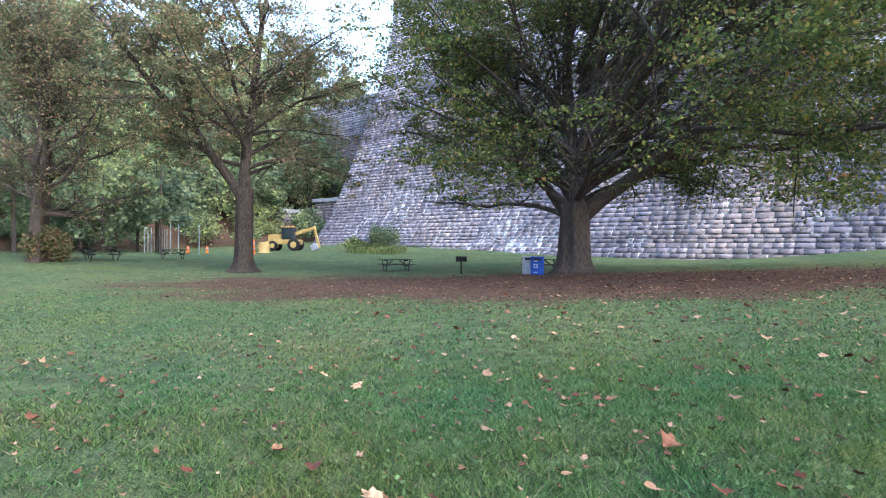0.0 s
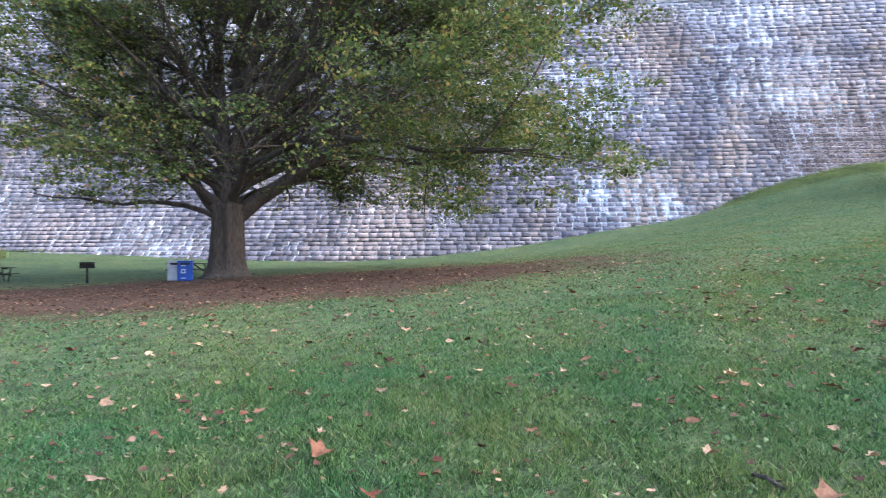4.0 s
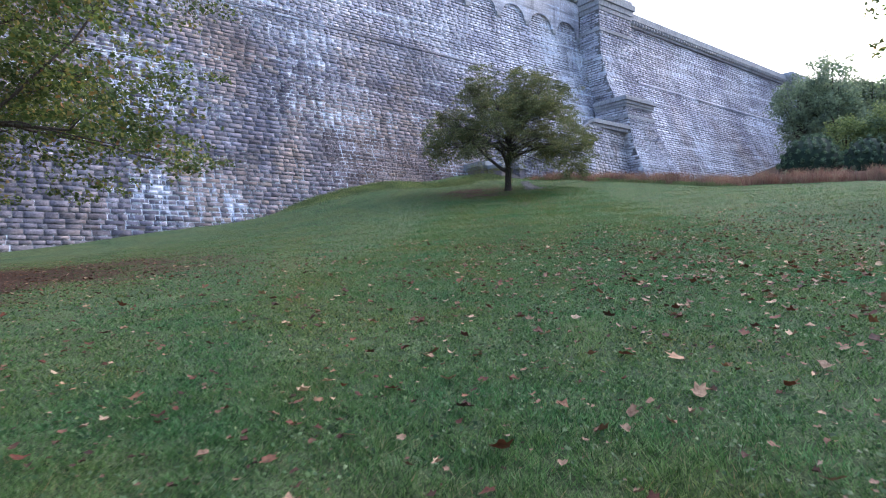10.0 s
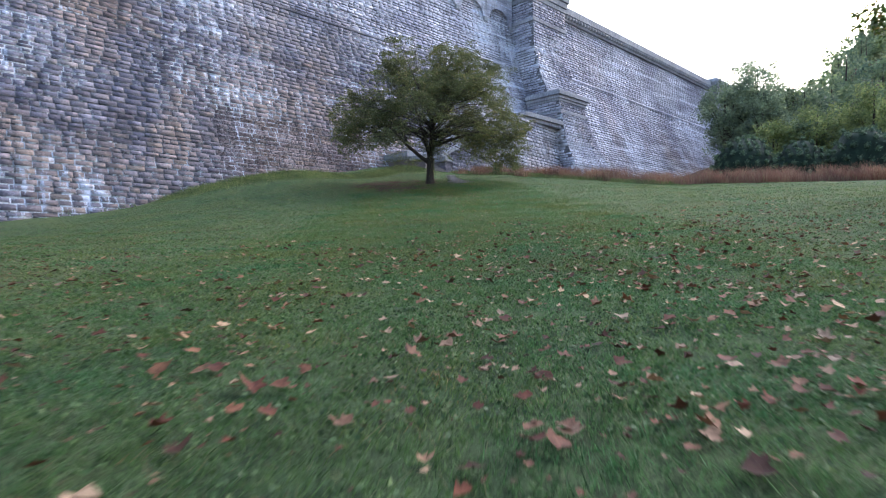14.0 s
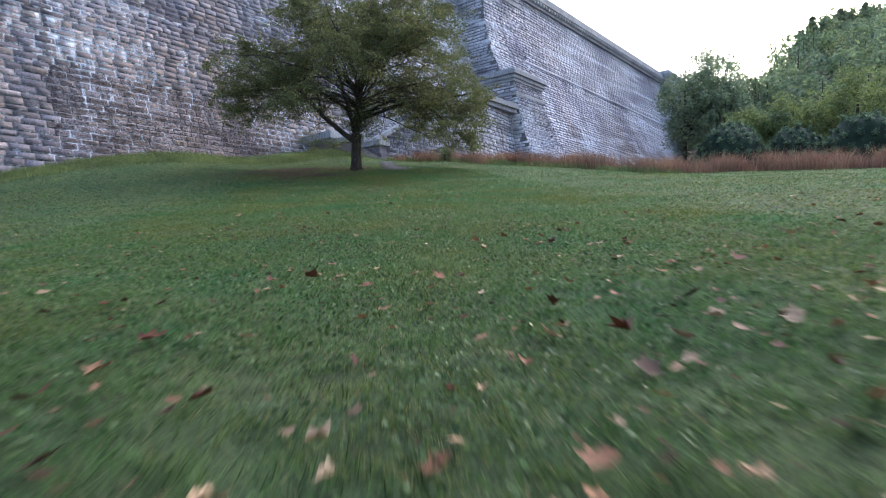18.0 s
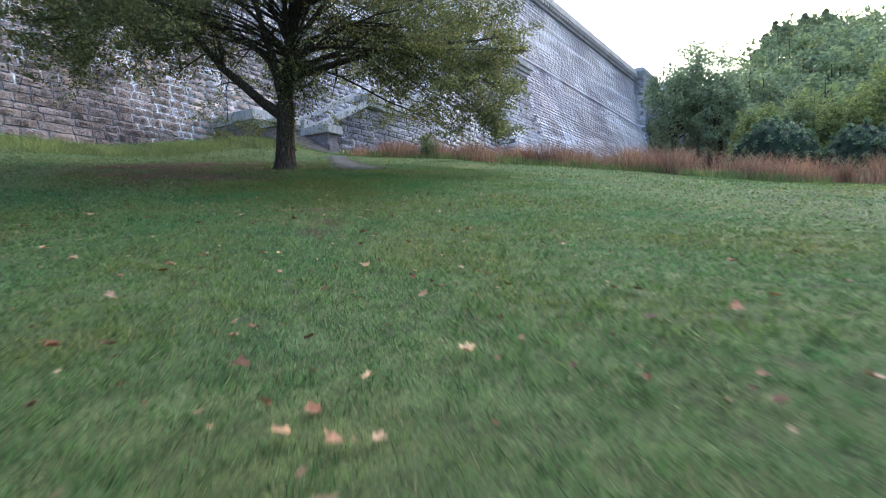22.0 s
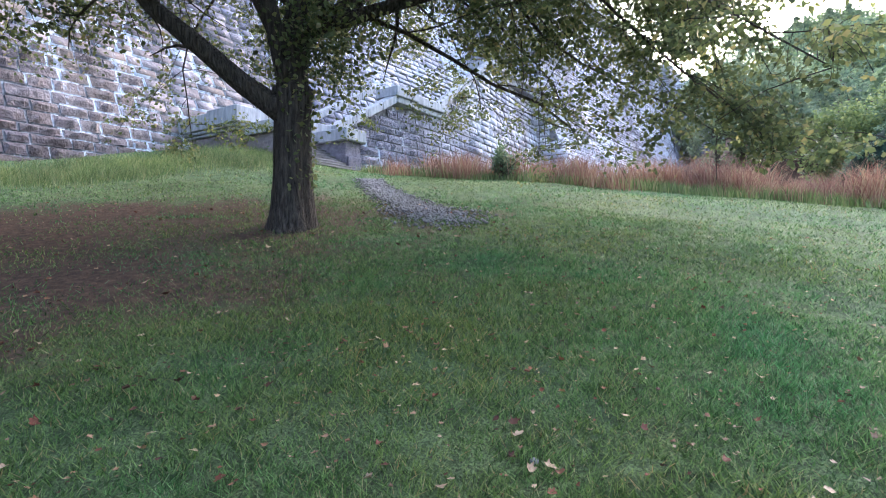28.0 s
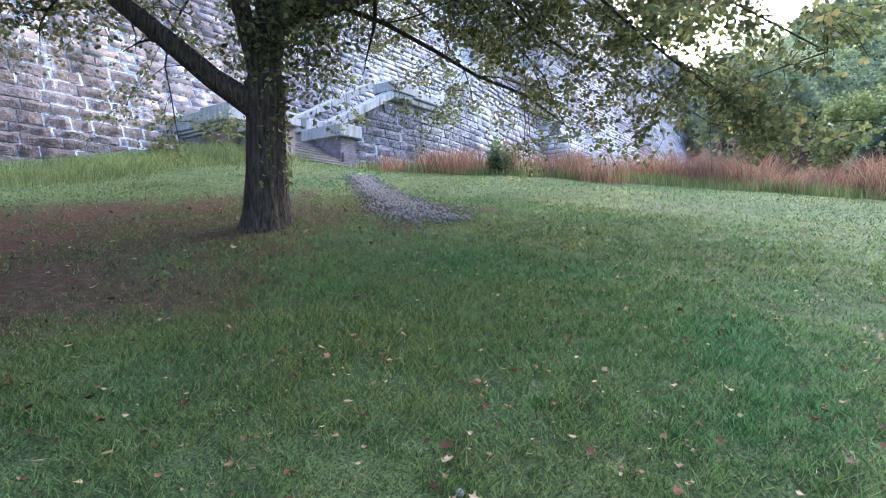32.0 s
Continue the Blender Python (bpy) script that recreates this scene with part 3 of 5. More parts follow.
def battered_pier(name, x0, x1, z0, z1, prof, parent_label, cap_h, seed, depth=6.0):
    """A pier whose front follows prof(z), faced with stones on front and both sides, under a moulded cap."""
    p = thing(name, pose(0, 0, 0), parent_label, "pier", kind="structure")
    zs = np.linspace(z0, z1, 12)
    ring = [(float(prof(z)), float(z)) for z in zs] + [(float(prof(z1)) + depth, z1), (float(prof(z1)) + depth, z0)]
    V = [(x0 + 0.02, y + 0.02, z) for y, z in ring] + [(x1 - 0.02, y + 0.02, z) for y, z in ring]
    n = len(ring)
    Fs = [(i, (i + 1) % n, n + (i + 1) % n, n + i) for i in range(n)] + [tuple(range(n))[::-1], tuple(range(n, 2 * n))]
    part("core", mesh_from("core", V, Fs, MORTAR), MORTAR, p)
    V = stones_on(lambda u, z, o: (u, float(prof(z)) - o, z), z0, z1, x0, x1, seed)
    V += stones_on(lambda u, z, o: (x0 - o, u, z), z0, z1, float(prof(z0)), float(prof(z1)) + depth, seed + 1,
                   keep=lambda u, z: u > float(prof(z)) + 0.3)
    V += stones_on(lambda u, z, o: (x1 + o, u, z), z0, z1, float(prof(z0)), float(prof(z1)) + depth, seed + 2, keep=lambda u, z: u > float(prof(z)) + 0.3)
    FRONTS.append((V[:300], p))
    f = part("stone_facing", stones_mesh("stone_facing", V[300:]), STONE, p)
    f["kind"] = "stuff"
    y = float(prof(z1))
    for k, (e, a, b) in enumerate(((0.15, 0.0, 0.22), (0.35, 0.22, 0.5), (0.62, 0.5, 0.8), (0.25, 0.8, 1.0))):
        block_part("cap_moulding", (x0 - e, x1 + e, y - e, y + depth, z1 + a * cap_h, z1 + b * cap_h), COPING, p)
    return p


def pil_front(z):
    return np.interp(z, [14, 20, 24, 28, 30, 34.7, 41, 60], [53.0, 56.0, 57.9, 59.6, 60.5, 61.8, 62.1, 62.1])


pil = battered_pier("wall_pilaster", 78, 86.8, 14, 42.3, pil_front, "tall battered stone pilaster with moulded cap", 3.3, 11)
block_part("band_moulding", (77.8, 87.0, float(pil_front(37.8)) - 0.2, 66.5, 38.7, 39.25), COPING, pil)
battered_pier("wall_pilaster_end", 158.5, 168, 16, 45.2, lambda z: np.interp(z, [16, 26, 34, 60], [58.8, 62.6, 64.8, 65.0]), "stone end pilaster of the dam beside woodland trees", 2.2, 17)
ret = thing("wall_return", pose(0, 0, 0), "stone return wall rising behind trees at the dam end", "wall", kind="structure")
V = stones_on(lambda u, z, o: (u, 61.0 + (u - 165) * -0.55 - o, z), 18, 44, 165, 200, 23)
part("stone_facing", stones_mesh("stone_facing", V), STONE, ret)["kind"] = "stuff"
part("core", mesh_from("core", [(165, 61.1, 15), (200, 41.85, 15), (200, 41.85, 45), (165, 61.1, 45), (165, 66, 15), (202, 46, 15), (202, 46, 45), (165, 66, 45)],
                       [(0, 1, 2, 3), (4, 7, 6, 5), (0, 4, 5, 1), (1, 5, 6, 2), (2, 6, 7, 3), (3, 7, 4, 0)], MORTAR), MORTAR, ret)

# blind arches under the cornice, left of the pilaster
arches = thing("trim_arcade", pose(0, 0, 0), "row of shallow round arches on carved stone corbels", "arcade", kind="structure")
AY = YT - 0.75
for i in range(9):
    x = 77.6 - 6.2 * (i + 0.5)
    R = 2.4
    bm = bmesh.new()
    steps = 10
    z0, z1 = 38.6, TOP - 0.08
    a0, a1 = x - 3.1, x + 3.1
    fr = []
    for k in range(steps + 1):
        w = math.pi * (1 - k / steps)
        fr.append((x + R * math.cos(w), z0 + R * 0.82 * math.sin(w)))
    for k in range(steps):
        (p0, q0), (p1, q1) = fr[k], fr[k + 1]
        u0, u1 = p0, p1
        vs = [bm.verts.new(c) for c in ((p0, AY, q0), (p1, AY, q1), (u1, AY, z1), (u0, AY, z1), (p0, YT, q0), (p1, YT, q1))]
        bm.faces.new(vs[:4])
        bm.faces.new((vs[0], vs[4], vs[5], vs[1]))
    for s0, s1 in ((a0, x - R), (x + R, a1)):
        vs = [bm.verts.new(c) for c in ((s0, AY, z0), (s1, AY, z0), (s1, AY, z1), (s0, AY, z1), (s0, YT, z0), (s1, YT, z0))]
        bm.faces.new(vs[:4])
        bm.faces.new((vs[0], vs[4], vs[5], vs[1]))
    part("arch", bm, STONE, arches)
    part("corbel", boxes([((a1, AY + 0.35, z0 - 0.35), (0.85, 0.8, 0.7)), ((a1, AY + 0.45, z0 - 0.95), (0.6, 0.6, 0.55)), ((a1, AY + 0.5, z0 - 1.4), (0.35, 0.4, 0.4))], 0.08), COPING, arches)
# railing along the crest of the wing
rail = thing("railing", pose(0, 0, 0), "thin pale metal railing along the dam crest", "railing")
for z in (TOP + 3.2, TOP + 2.75):
    part("rail", tube_mesh("rail", [([(88, YT, z), (158, YT, z)], [0.04, 0.04])], GALV, 6), GALV, rail)
post_me = tube_mesh("post", [([(0, 0, 0), (0, 0, 0.95)], [0.04, 0.04])], GALV, 6)
for i in range(24):
    o = part("post", post_me, GALV, rail)
    o.location = (88 + i * 2.95, YT, TOP + 2.28)

# ---- terrace and stairs ----
pier = battered_pier("wall_buttress_pier", 76.5, 83.4, 9, 24.4, lambda z: np.interp(z, [9, 13, 18, 24.4], [49.6, 52.2, 54.4, 55.8]), "square stone buttress pier with heavy moulded cap", 1.7, 31)
block_part("band_moulding", (76.25, 83.65, 55.25, 61, 22.5, 22.95), COPING, pier)
terrace = thing("wall_terrace", pose(0, 0, 0), "rock-faced terrace wall carrying a stone stairway", "terrace", kind="structure")


def terrace_top(x):
    return np.interp(x, [49.4, 53.6, 57.2, 66.8, 68, 77], [12.1, 14.3, 14.6, 20.1, 20.2, 20.2])


def terrace_y(x, z):
    return np.interp(x, [49, 58, 68, 77], [52.6, 52.9, 55.2, 56.4]) - (terrace_top(x) - z) * 0.16


cols = np.linspace(49.4, 76.6, 60)
V, Fs = [], []
for x in cols:
    t = float(terrace_top(x))
    b = float(terrace_y(x, t)) + 0.65
    V += [(x, float(terrace_y(x, 8)) + 0.05, 8), (x, b - 0.6, t), (x, b, t), (x, b, 8)]
for i in range(len(cols) - 1):
    o = i * 4
    Fs += [(o + k, o + (k + 1) % 4, o + 4 + (k + 1) % 4, o + 4 + k) for k in range(4)]
Fs += [(3, 2, 1, 0), tuple(len(V) - 4 + k for k in range(4))]
part("core", mesh_from("core", V, Fs, MORTAR), MORTAR, terrace)
block_part("fill", (55.0, 76.6, 56.2, 64, 8, 13.0), MORTAR, terrace)
TV = stones_on(lambda u, z, o: (u, float(terrace_y(u, z)) - o, z), 8.6, 20.4, 49.4, 76.6, 37, mean=1.05, course=0.45, keep=lambda u, z: z < float(terrace_top(u)) - 0.2)


def prism(name, outline, y0, y1, material, parent, label=""):
    """A slab with outline in x, z between two y."""
    n = len(outline)
    V = [(x, y0, z) for x, z in outline] + [(x, y1, z) for x, z in outline]
    Fs = [tuple(range(n)), tuple(range(n, 2 * n))[::-1]] + [(i, n + i, n + (i + 1) % n, (i + 1) % n) for i in range(n)]
    bm = bmesh.new()
    vs = [bm.verts.new(v) for v in V]
    for f in Fs:
        bm.faces.new([vs[i] for i in f])
    bmesh.ops.recalc_face_normals(bm, faces=bm.faces)
    bmesh.ops.bevel(bm, geom=bm.edges[:], offset=0.03, segments=1, affect="EDGES")
    return part(name, bm, material, parent, label)


# sloping coping of the lower flight, in slabs
for i in range(4):
    a, b = 49.4 + i * 1.05, 49.4 + (i + 1) * 1.05 - 0.02
    za, zb = (12.08 + (k - 49.4) * 0.55 for k in (a, b))
    prism("coping_slab", [(a, za), (b, zb), (b, zb + 0.42), (a, za + 0.42)], 52.3, 53.05, COPING, terrace, "pale granite coping")
for i in range(6):
    a, b = 49.2 + i * 1.03, 49.2 + (i + 1) * 1.03 - 0.02
    za, zb = (12.5 + (k - 49.4) * 0.55 for k in (a, b))
    prism("coping_slab", [(a, za), (b, zb), (b, zb + 0.4), (a, za + 0.4)], 55.4, 56.0, COPING, terrace, "pale granite coping")
# upper landing pier and parapet
for e, a, b in ((0.1, 14.45, 14.75), (0.24, 14.75, 15.25)):
    block_part("landing_pier", (53.7 - e, 55.0 + e, 52.4 - e, 53.4 + e, a, b), COPING, terrace)
    block_part("parapet", (55.26, 58.2, 52.66 - e, 53.2 + e, a + 0.02, b - 0.03), COPING, terrace)
for i in range(8):
    a, b = 57.4 + i * 1.2, 57.4 + (i + 1) * 1.2 - 0.02
    za, zb = (14.7 + (k - 57.2) * 0.58 for k in (a, b))
    ym = float(np.interp((a + b) / 2, [58, 68], [52.9, 55.2]))
    prism("coping_slab", [(a, za), (b, zb), (b, zb + 0.36), (a, za + 0.36)], ym - 0.3, ym + 0.3, COPING, terrace, "pale granite coping")
for e, a, b in ((0.0, 20.0, 20.5), (0.3, 20.5, 21.1)):
    block_part("parapet", (67.8 - e, 76.4, 55.2 - e, 56.6 + e, a, b), COPING, terrace)

stair = thing("stairs", pose(0, 0, 0), "weathered stone entrance steps between granite side walls", "stairs")
for i in range(8):
    z = 10.0 + i * 0.165
    y = 49.9 + i * 0.31
    block_part("step", (45.6, 48.25, y, y + 3.0 - i * 0.2, z, z + 0.16), STEP, stair, bev=0.02)
    block_part("nosing", (45.6, 48.25, y - 0.03, y + 0.3, z + 0.115, z + 0.166), STEP, stair, bev=0.015)
block_part("landing", (45.6, 49.6, 52.5, 56.4, 9.6, 11.35), COPING, stair)
# newel wall on the one side
block_part("newel_wall", (48.25, 49.15, 50.55, 52.7, 9.2, 11.45), STONE, stair)
block_part("newel_coping", (48.1, 49.3, 50.35, 52.8, 11.45, 11.95), COPING, stair, "pale granite coping")
block_part("newel_block", (48.3, 49.1, 50.44, 50.6, 10.1, 10.8), STONE, stair)
block_part("landing_wall", (48.4, 49.4, 52.8, 54.8, 9.6, 11.9), STONE, stair)
block_part("landing_coping", (48.25, 49.5, 52.65, 54.95, 11.9, 12.5), COPING, stair, "pale granite coping")
# big end pedestal on the other
for x0, x1, y0, y1 in ((44.65, 46.2, 52.65, 54.0), (44.85, 46.1, 54.0, 57.2)):
    for e, a, b in ((0.0, 9.0, 11.5), (0.1, 11.5, 11.62), (0.2, 11.62, 11.75), (0.3, 11.75, 12.38)):
        block_part("pedestal_coping" if e > 0.25 else "pedestal", (x0 - e, x1 + e * 0.3, y0 - e, y1 + (e if y0 < 53 else 0), a, b), COPING if e > 0.05 else STONE, stair, "pale granite block" if e > 0.25 else "")
block_part("side_wall", (45.0, 45.6, 50.1, 52.6, 9.2, 11.3), STONE, stair)
block_part("side_coping", (44.85, 45.7, 49.9, 52.6, 11.3, 11.75), COPING, stair, "pale granite coping")


# ---- trees ----
def leaf_quads(C, size, rng, droop=0.4):
    """Leaf-shaped quads at the places C."""
    n = len(C)
    d = rng.normal(size=(n, 3))
    d[:, 2] = d[:, 2] * 0.6 - droop
    d /= np.linalg.norm(d, axis=1)[:, None]
    w = np.cross(d, rng.normal(size=(n, 3)))
    w /= np.linalg.norm(w, axis=1)[:, None]
    nrm = np.cross(d, w)
    s = size * rng.uniform(0.6, 1.3, n)[:, None]
    a, b = C, C + d * s
    m = C + d * s * 0.45 + nrm * s * 0.12
    V = np.stack([a, m + w * s * 0.34, b, m - w * s * 0.34], 1).reshape(-1, 3)
    return V, np.arange(n * 4).reshape(-1, 4)


def bend_path(start, d, length, n, rng, up, wander):
    pts, p = [Vector(start)], Vector(start)
    d = Vector(d).normalized()
    for i in range(n):
        d = (d + Vector((rng.uniform(-1, 1), rng.uniform(-1, 1), rng.uniform(-1, 1))) * wander + Vector((0, 0, up))).normalized()
        p = p + d * (length / n)
        pts.append(p.copy())
    return pts


def grow_tree(name, base, label, category, trunk_h, trunk_r, limbs, leaf_mat, leaf_size, leaves, seed, spread=0.55, bark=BARK,
              droop=-0.05, group="", trunk_lean=(0, 0), dome=None, flare=1.5, ivy=0, gap=-0.5, env=None, sprig=0.3, core=0.35, heavy=(0, 0)):
    """limbs: (start height, azimuth, elevation, length, radius, upward bend). Heavy limbs fork; all carry branches, and those twigs, along which the leaves sit.
    dome: centre and radii within which the crown stays. heavy: the way in which the foliage thickens."""
    rng, nr = random.Random(seed), np.random.RandomState(seed)
    x, y = base
    z = gz(x, y) - 0.15
    t = thing(name, pose(x, y, z), label, category, group)
    top = Vector((trunk_lean[0], trunk_lean[1], trunk_h))
    ring, rows = 36, 14
    V, Q = [], []
    for i in range(rows + 1):
        f = i / rows
        r0 = trunk_r * (1 + (flare - 1) * math.exp(-f * trunk_h / 0.35) - 0.12 * f + 0.09 * max(0, f - 0.8) * 5)
        for k in range(ring):
            w = 2 * math.pi * k / ring
            rr = r0 * (1 + 0.09 * math.sin(3 * w + seed + f) * (1.5 - f) + 0.07 * math.sin(7 * w + 2 * f + seed) + 0.045 * math.sin(13 * w - 3 * f) + rng.uniform(-0.025, 0.025))
            V.append((top.x * f + rr * math.cos(w), top.y * f + rr * math.sin(w), trunk_h * f))
        if i:
            o = (i - 1) * ring
            Q += [(o + k, o + (k + 1) % ring, o + ring + (k + 1) % ring, o + ring + k) for k in range(ring)]
    Q.append(tuple(range(rows * ring, rows * ring + ring)))
    part("trunk", mesh_from("trunk", V, Q, bark, True), bark, t)
    if dome:
        dc, dr = Vector(dome[0]), dome[1]

    def inside(p, slack):
        if env and not env(*p, slack * 2):
            return False
        if not dome:
            return True
        u = ((p.x - dc.x) / dr[0], (p.y - dc.y) / dr[1], (p.z - dc.z) / dr[2])
        q = math.sqrt(u[0] ** 2 + u[1] ** 2 + u[2] ** 2)
        return q < (1 + 0.1 * math.sin(u[0] * 7 / max(q, 0.3) + seed) * math.sin(u[1] * 6 / max(q, 0.3) + u[2] * 5)) + slack / dr[0]

    fine, branches = [], []
    for h, az, el, length, r, up in limbs:
        f = h / trunk_h
        a, e = radians(az), radians(el)
        d = (math.cos(e) * math.cos(a), math.cos(e) * math.sin(a), math.sin(e))
        st = top * min(f, 1.0) + Vector(d) * trunk_r * 0.25
        if f > 1:
            st.z = h
        n = 10
        main = bend_path(st, d, length, n, rng, up, 0.1 if el > 72 else 0.25)
        arms = [(main, [max(0.015, r * (1.12 if i == 0 else 1) * (1 - 0.86 * (i / n) ** 0.85)) for i in range(n + 1)], 2)]
        if r > 0.17:
            # forks of a heavy limb
            for i in (3, 5, 6):
                dd = (main[i] - main[i - 1]).normalized()
                side = Vector((rng.uniform(-1, 1), rng.uniform(-1, 1), rng.uniform(-0.1, 0.7))).normalized()
                fl, fr = length * rng.uniform(0.45, 0.62), arms[0][1][i] * 0.66
                arms.append((bend_path(main[i], dd * 0.8 + side * 0.75, fl, n, rng, up + 0.01, 0.2), [max(0.012, fr * (1 - 0.86 * (k / n) ** 0.85)) for k in range(n + 1)], 1))
        for pts, rad, first in arms:
            end = n
            while end > 3 and not inside(pts[end], 0.4):
                end -= 1
            kind = "limb" if first == 2 else "bough"
            part(kind, tube_mesh(kind, [(pts[:end + 1], rad[:end] + [rad[end] * 0.6])], bark, 8), bark, t)
            reach = length if first == 2 else length * 0.6
            for i in range(first, end + 1):
                for _ in range(2 if i < end else 3):
                    if rng.random() < 0.12:
                        continue
                    dd = (pts[i] - pts[i - 1]).normalized()
                    side = Vector((rng.uniform(-1, 1), rng.uniform(-1, 1), rng.uniform(-0.45, 0.55)))
                    bl = reach * spread * rng.uniform(0.35, 0.75) * (1.05 - 0.3 * i / n)
                    bp = bend_path(pts[i], dd * 0.55 + side.normalized() * 0.85, bl, 6, rng, droop, 0.22)
                    br = max(0.01, rad[i] * 0.38)
                    if not inside(bp[-1], 0.5):
                        bp = bp[:4] + [bp[3] + (bp[3] - bp[2]) * 0.3 * k for k in (1, 2, 3)]
                        if not inside(bp[3], 0.5):
                            continue
                    branches.append((bp, [max(0.006, br * (1 - 0.85 * k / 6)) for k in range(7)]))
                    for k in range(1, 7):
                        for _ in range(rng.randint(1, 2)):
                            s2 = Vector((rng.uniform(-1, 1), rng.uniform(-1, 1), rng.uniform(-0.6, 0.4))).normalized()
                            tl = max(0.5, bl * rng.uniform(0.2, 0.45))
                            tw = bend_path(bp[k], (bp[k] - bp[k - 1]).normalized() * 0.5 + s2, tl, 4, rng, droop * 1.5, 0.25)
                            if inside(tw[-1], 0.15):
                                fine.append((tw, [max(0.004, br * 0.26 * (1 - 0.8 * m / 4)) for m in range(5)]))
    part("branching", tube_mesh("branching", branches, bark, 6), bark, t)["kind"] = "stuff"
    part("branchwork", tube_mesh("branchwork", fine, bark, 3, False), bark, t)["kind"] = "stuff"
    # leaves alternate along the twigs in flat sprays; some twigs are bare
    TW = np.array([[tuple(p) for p in tw] for tw, _ in fine])
    mid = TW.mean(1)
    c0, r0 = (np.array(dome[0]), np.array(dome[1])) if dome else (mid.mean(0), np.abs(mid - mid.mean(0)).max(0))
    q = np.linalg.norm((mid - c0) / r0, axis=1)
    w = np.clip((q - core) / 0.3, 0.06, 1.0) * np.linalg.norm(TW[:, -1] - TW[:, 0], axis=1)
    w *= 1 + np.clip((mid[:, 0] * heavy[0] + mid[:, 1] * heavy[1]) / r0[0], 0, 1.2)
    bare = np.sin(mid[:, 0] * 1.1 + seed) * np.sin(mid[:, 1] * 1.3 - seed) + np.sin(mid[:, 2] * 1.9 + mid[:, 0] * 0.6) * 0.6
    w *= np.where(bare > gap, 1.0, 0.12) * nr.uniform(0.3, 1.4, len(w))
    idx = nr.choice(len(TW), leaves, p=w / w.sum())
    f = nr.uniform(0.1, 1.0, leaves) * 3.999
    k = f.astype(int)
    P = TW[idx, k] * (1 - (f - k))[:, None] + TW[idx, k + 1] * (f - k)[:, None]
    along = TW[idx, -1] - TW[idx, 0]
    ln = np.linalg.norm(along, axis=1)[:, None]
    side = np.column_stack([-along[:, 1], along[:, 0], np.zeros(leaves)])
    side /= np.linalg.norm(side, axis=1)[:, None] + 1e-6
    C = P + side * nr.normal(size=(leaves, 1)) * sprig * np.minimum(ln, 1.6) + nr.normal(size=(leaves, 3)) * np.array([0.5, 0.5, 0.35]) * leaf_size
    if ivy:
        hh = nr.uniform(0.3, 1.0, ivy) * trunk_h
        aa = nr.uniform(-2.6, 0.6, ivy)
        head = nr.normal(size=(ivy * 12, 3)) * np.array([0.4, 0.4, 0.55]) + np.array([0.17, -0.42, trunk_h + 0.75])
        head = head[np.hypot(head[:, 0], head[:, 1]) > 0.2]
        C = np.concatenate([C, np.column_stack([np.cos(aa) * trunk_r * 1.08, np.sin(aa) * trunk_r * 1.08, hh]), head])
    v, q = leaf_quads(C, leaf_size, nr)
    part("crown", fast_mesh("crown", v, q, leaf_mat), leaf_mat, t)["kind"] = "stuff"
    return t


def limb_set(rng, n, h0, h1, el0, el1, l0, l1, r0, up=0.05, az0=0):
    out = []
    for i in range(n):
        f = i / max(1, n - 1)
        out.append((h0 + (h1 - h0) * f, az0 + i * 137.5 + rng.uniform(-20, 20), el0 + (el1 - el0) * f + rng.uniform(-6, 6), l0 + (l1 - l0) * f, r0 * (1 - 0.4 * f) * rng.uniform(0.85, 1.1), up))
    return out


R = random.Random(5)


def under(radii, lows, wave=0.6, sag=None):
    """Whether a place lies above the uneven underside of a crown."""
    def env(x, y, z, slack):
        r = math.hypot(x, y)
        drop = sag[2] if sag and (x * sag[0] + y * sag[1]) > 0.9 * r else 0.0
        return z > float(np.interp(r, radii, lows)) - drop + wave * math.sin(x * 0.9 + 1.3 * y) * math.sin(y * 0.7 - 0.5 * x) - slack
    return env


# the great maple beside the bins: azimuths run from +x towards +y
big = [(3.5, 100, 87, 17, 0.5, 0.0), (2.9, 20, 40, 17, 0.44, 0.06), (4.6, 34, 20, 20, 0.22, 0.0), (2.9, 206, 42, 12, 0.3, 0.05), (3.0, 214, 14, 10, 0.16, 0.0),
       (6.0, 200, 66, 12, 0.24, 0.0), (4.2, 40, 44, 13, 0.26, 0.05), (5.0, -10, 26, 21, 0.19, 0.0), (4.8, 12, 30, 22, 0.2, 0.0), (4.0, -35, 34, 20, 0.2, -0.015),
       (3.6, 60, 38, 17, 0.26, -0.01), (3.4, 235, 40, 13, 0.25, 0.0), (3.6, 160, 44, 13, 0.25, 0.01), (5.0, 185, 30, 12, 0.18, 0.0), (4.6, 240, 26, 11, 0.16, -0.01),
       (5.2, 30, 24, 17, 0.2, -0.01), (7.0, 12, 38, 18, 0.2, -0.02), (6.5, -15, 46, 17, 0.2, -0.02), (7.5, 220, 44, 12, 0.18, 0.0), (8.0, 50, 54, 14, 0.18, 0.0),
       (8.5, 190, 52, 12, 0.18, 0.0), (6.0, -50, 50, 15, 0.2, -0.01), (5.5, 262, 36, 12, 0.17, -0.01), (4.8, 120, 32, 13, 0.18, 0.0), (9.0, 5, 56, 14, 0.18, 0.0), (5.5, 0, 22, 24, 0.18, -0.005)]
big += [(5.0, 206, 22, 14, 0.14, 0.0), (6.5, 226, 28, 14, 0.14, 0.0), (7.5, 192, 34, 14, 0.14, 0.0), (6.0, 172, 26, 13, 0.13, 0.0), (4.4, 242, 18, 12, 0.12, 0.0), (9.0, 212, 40, 13, 0.12, 0.0)]
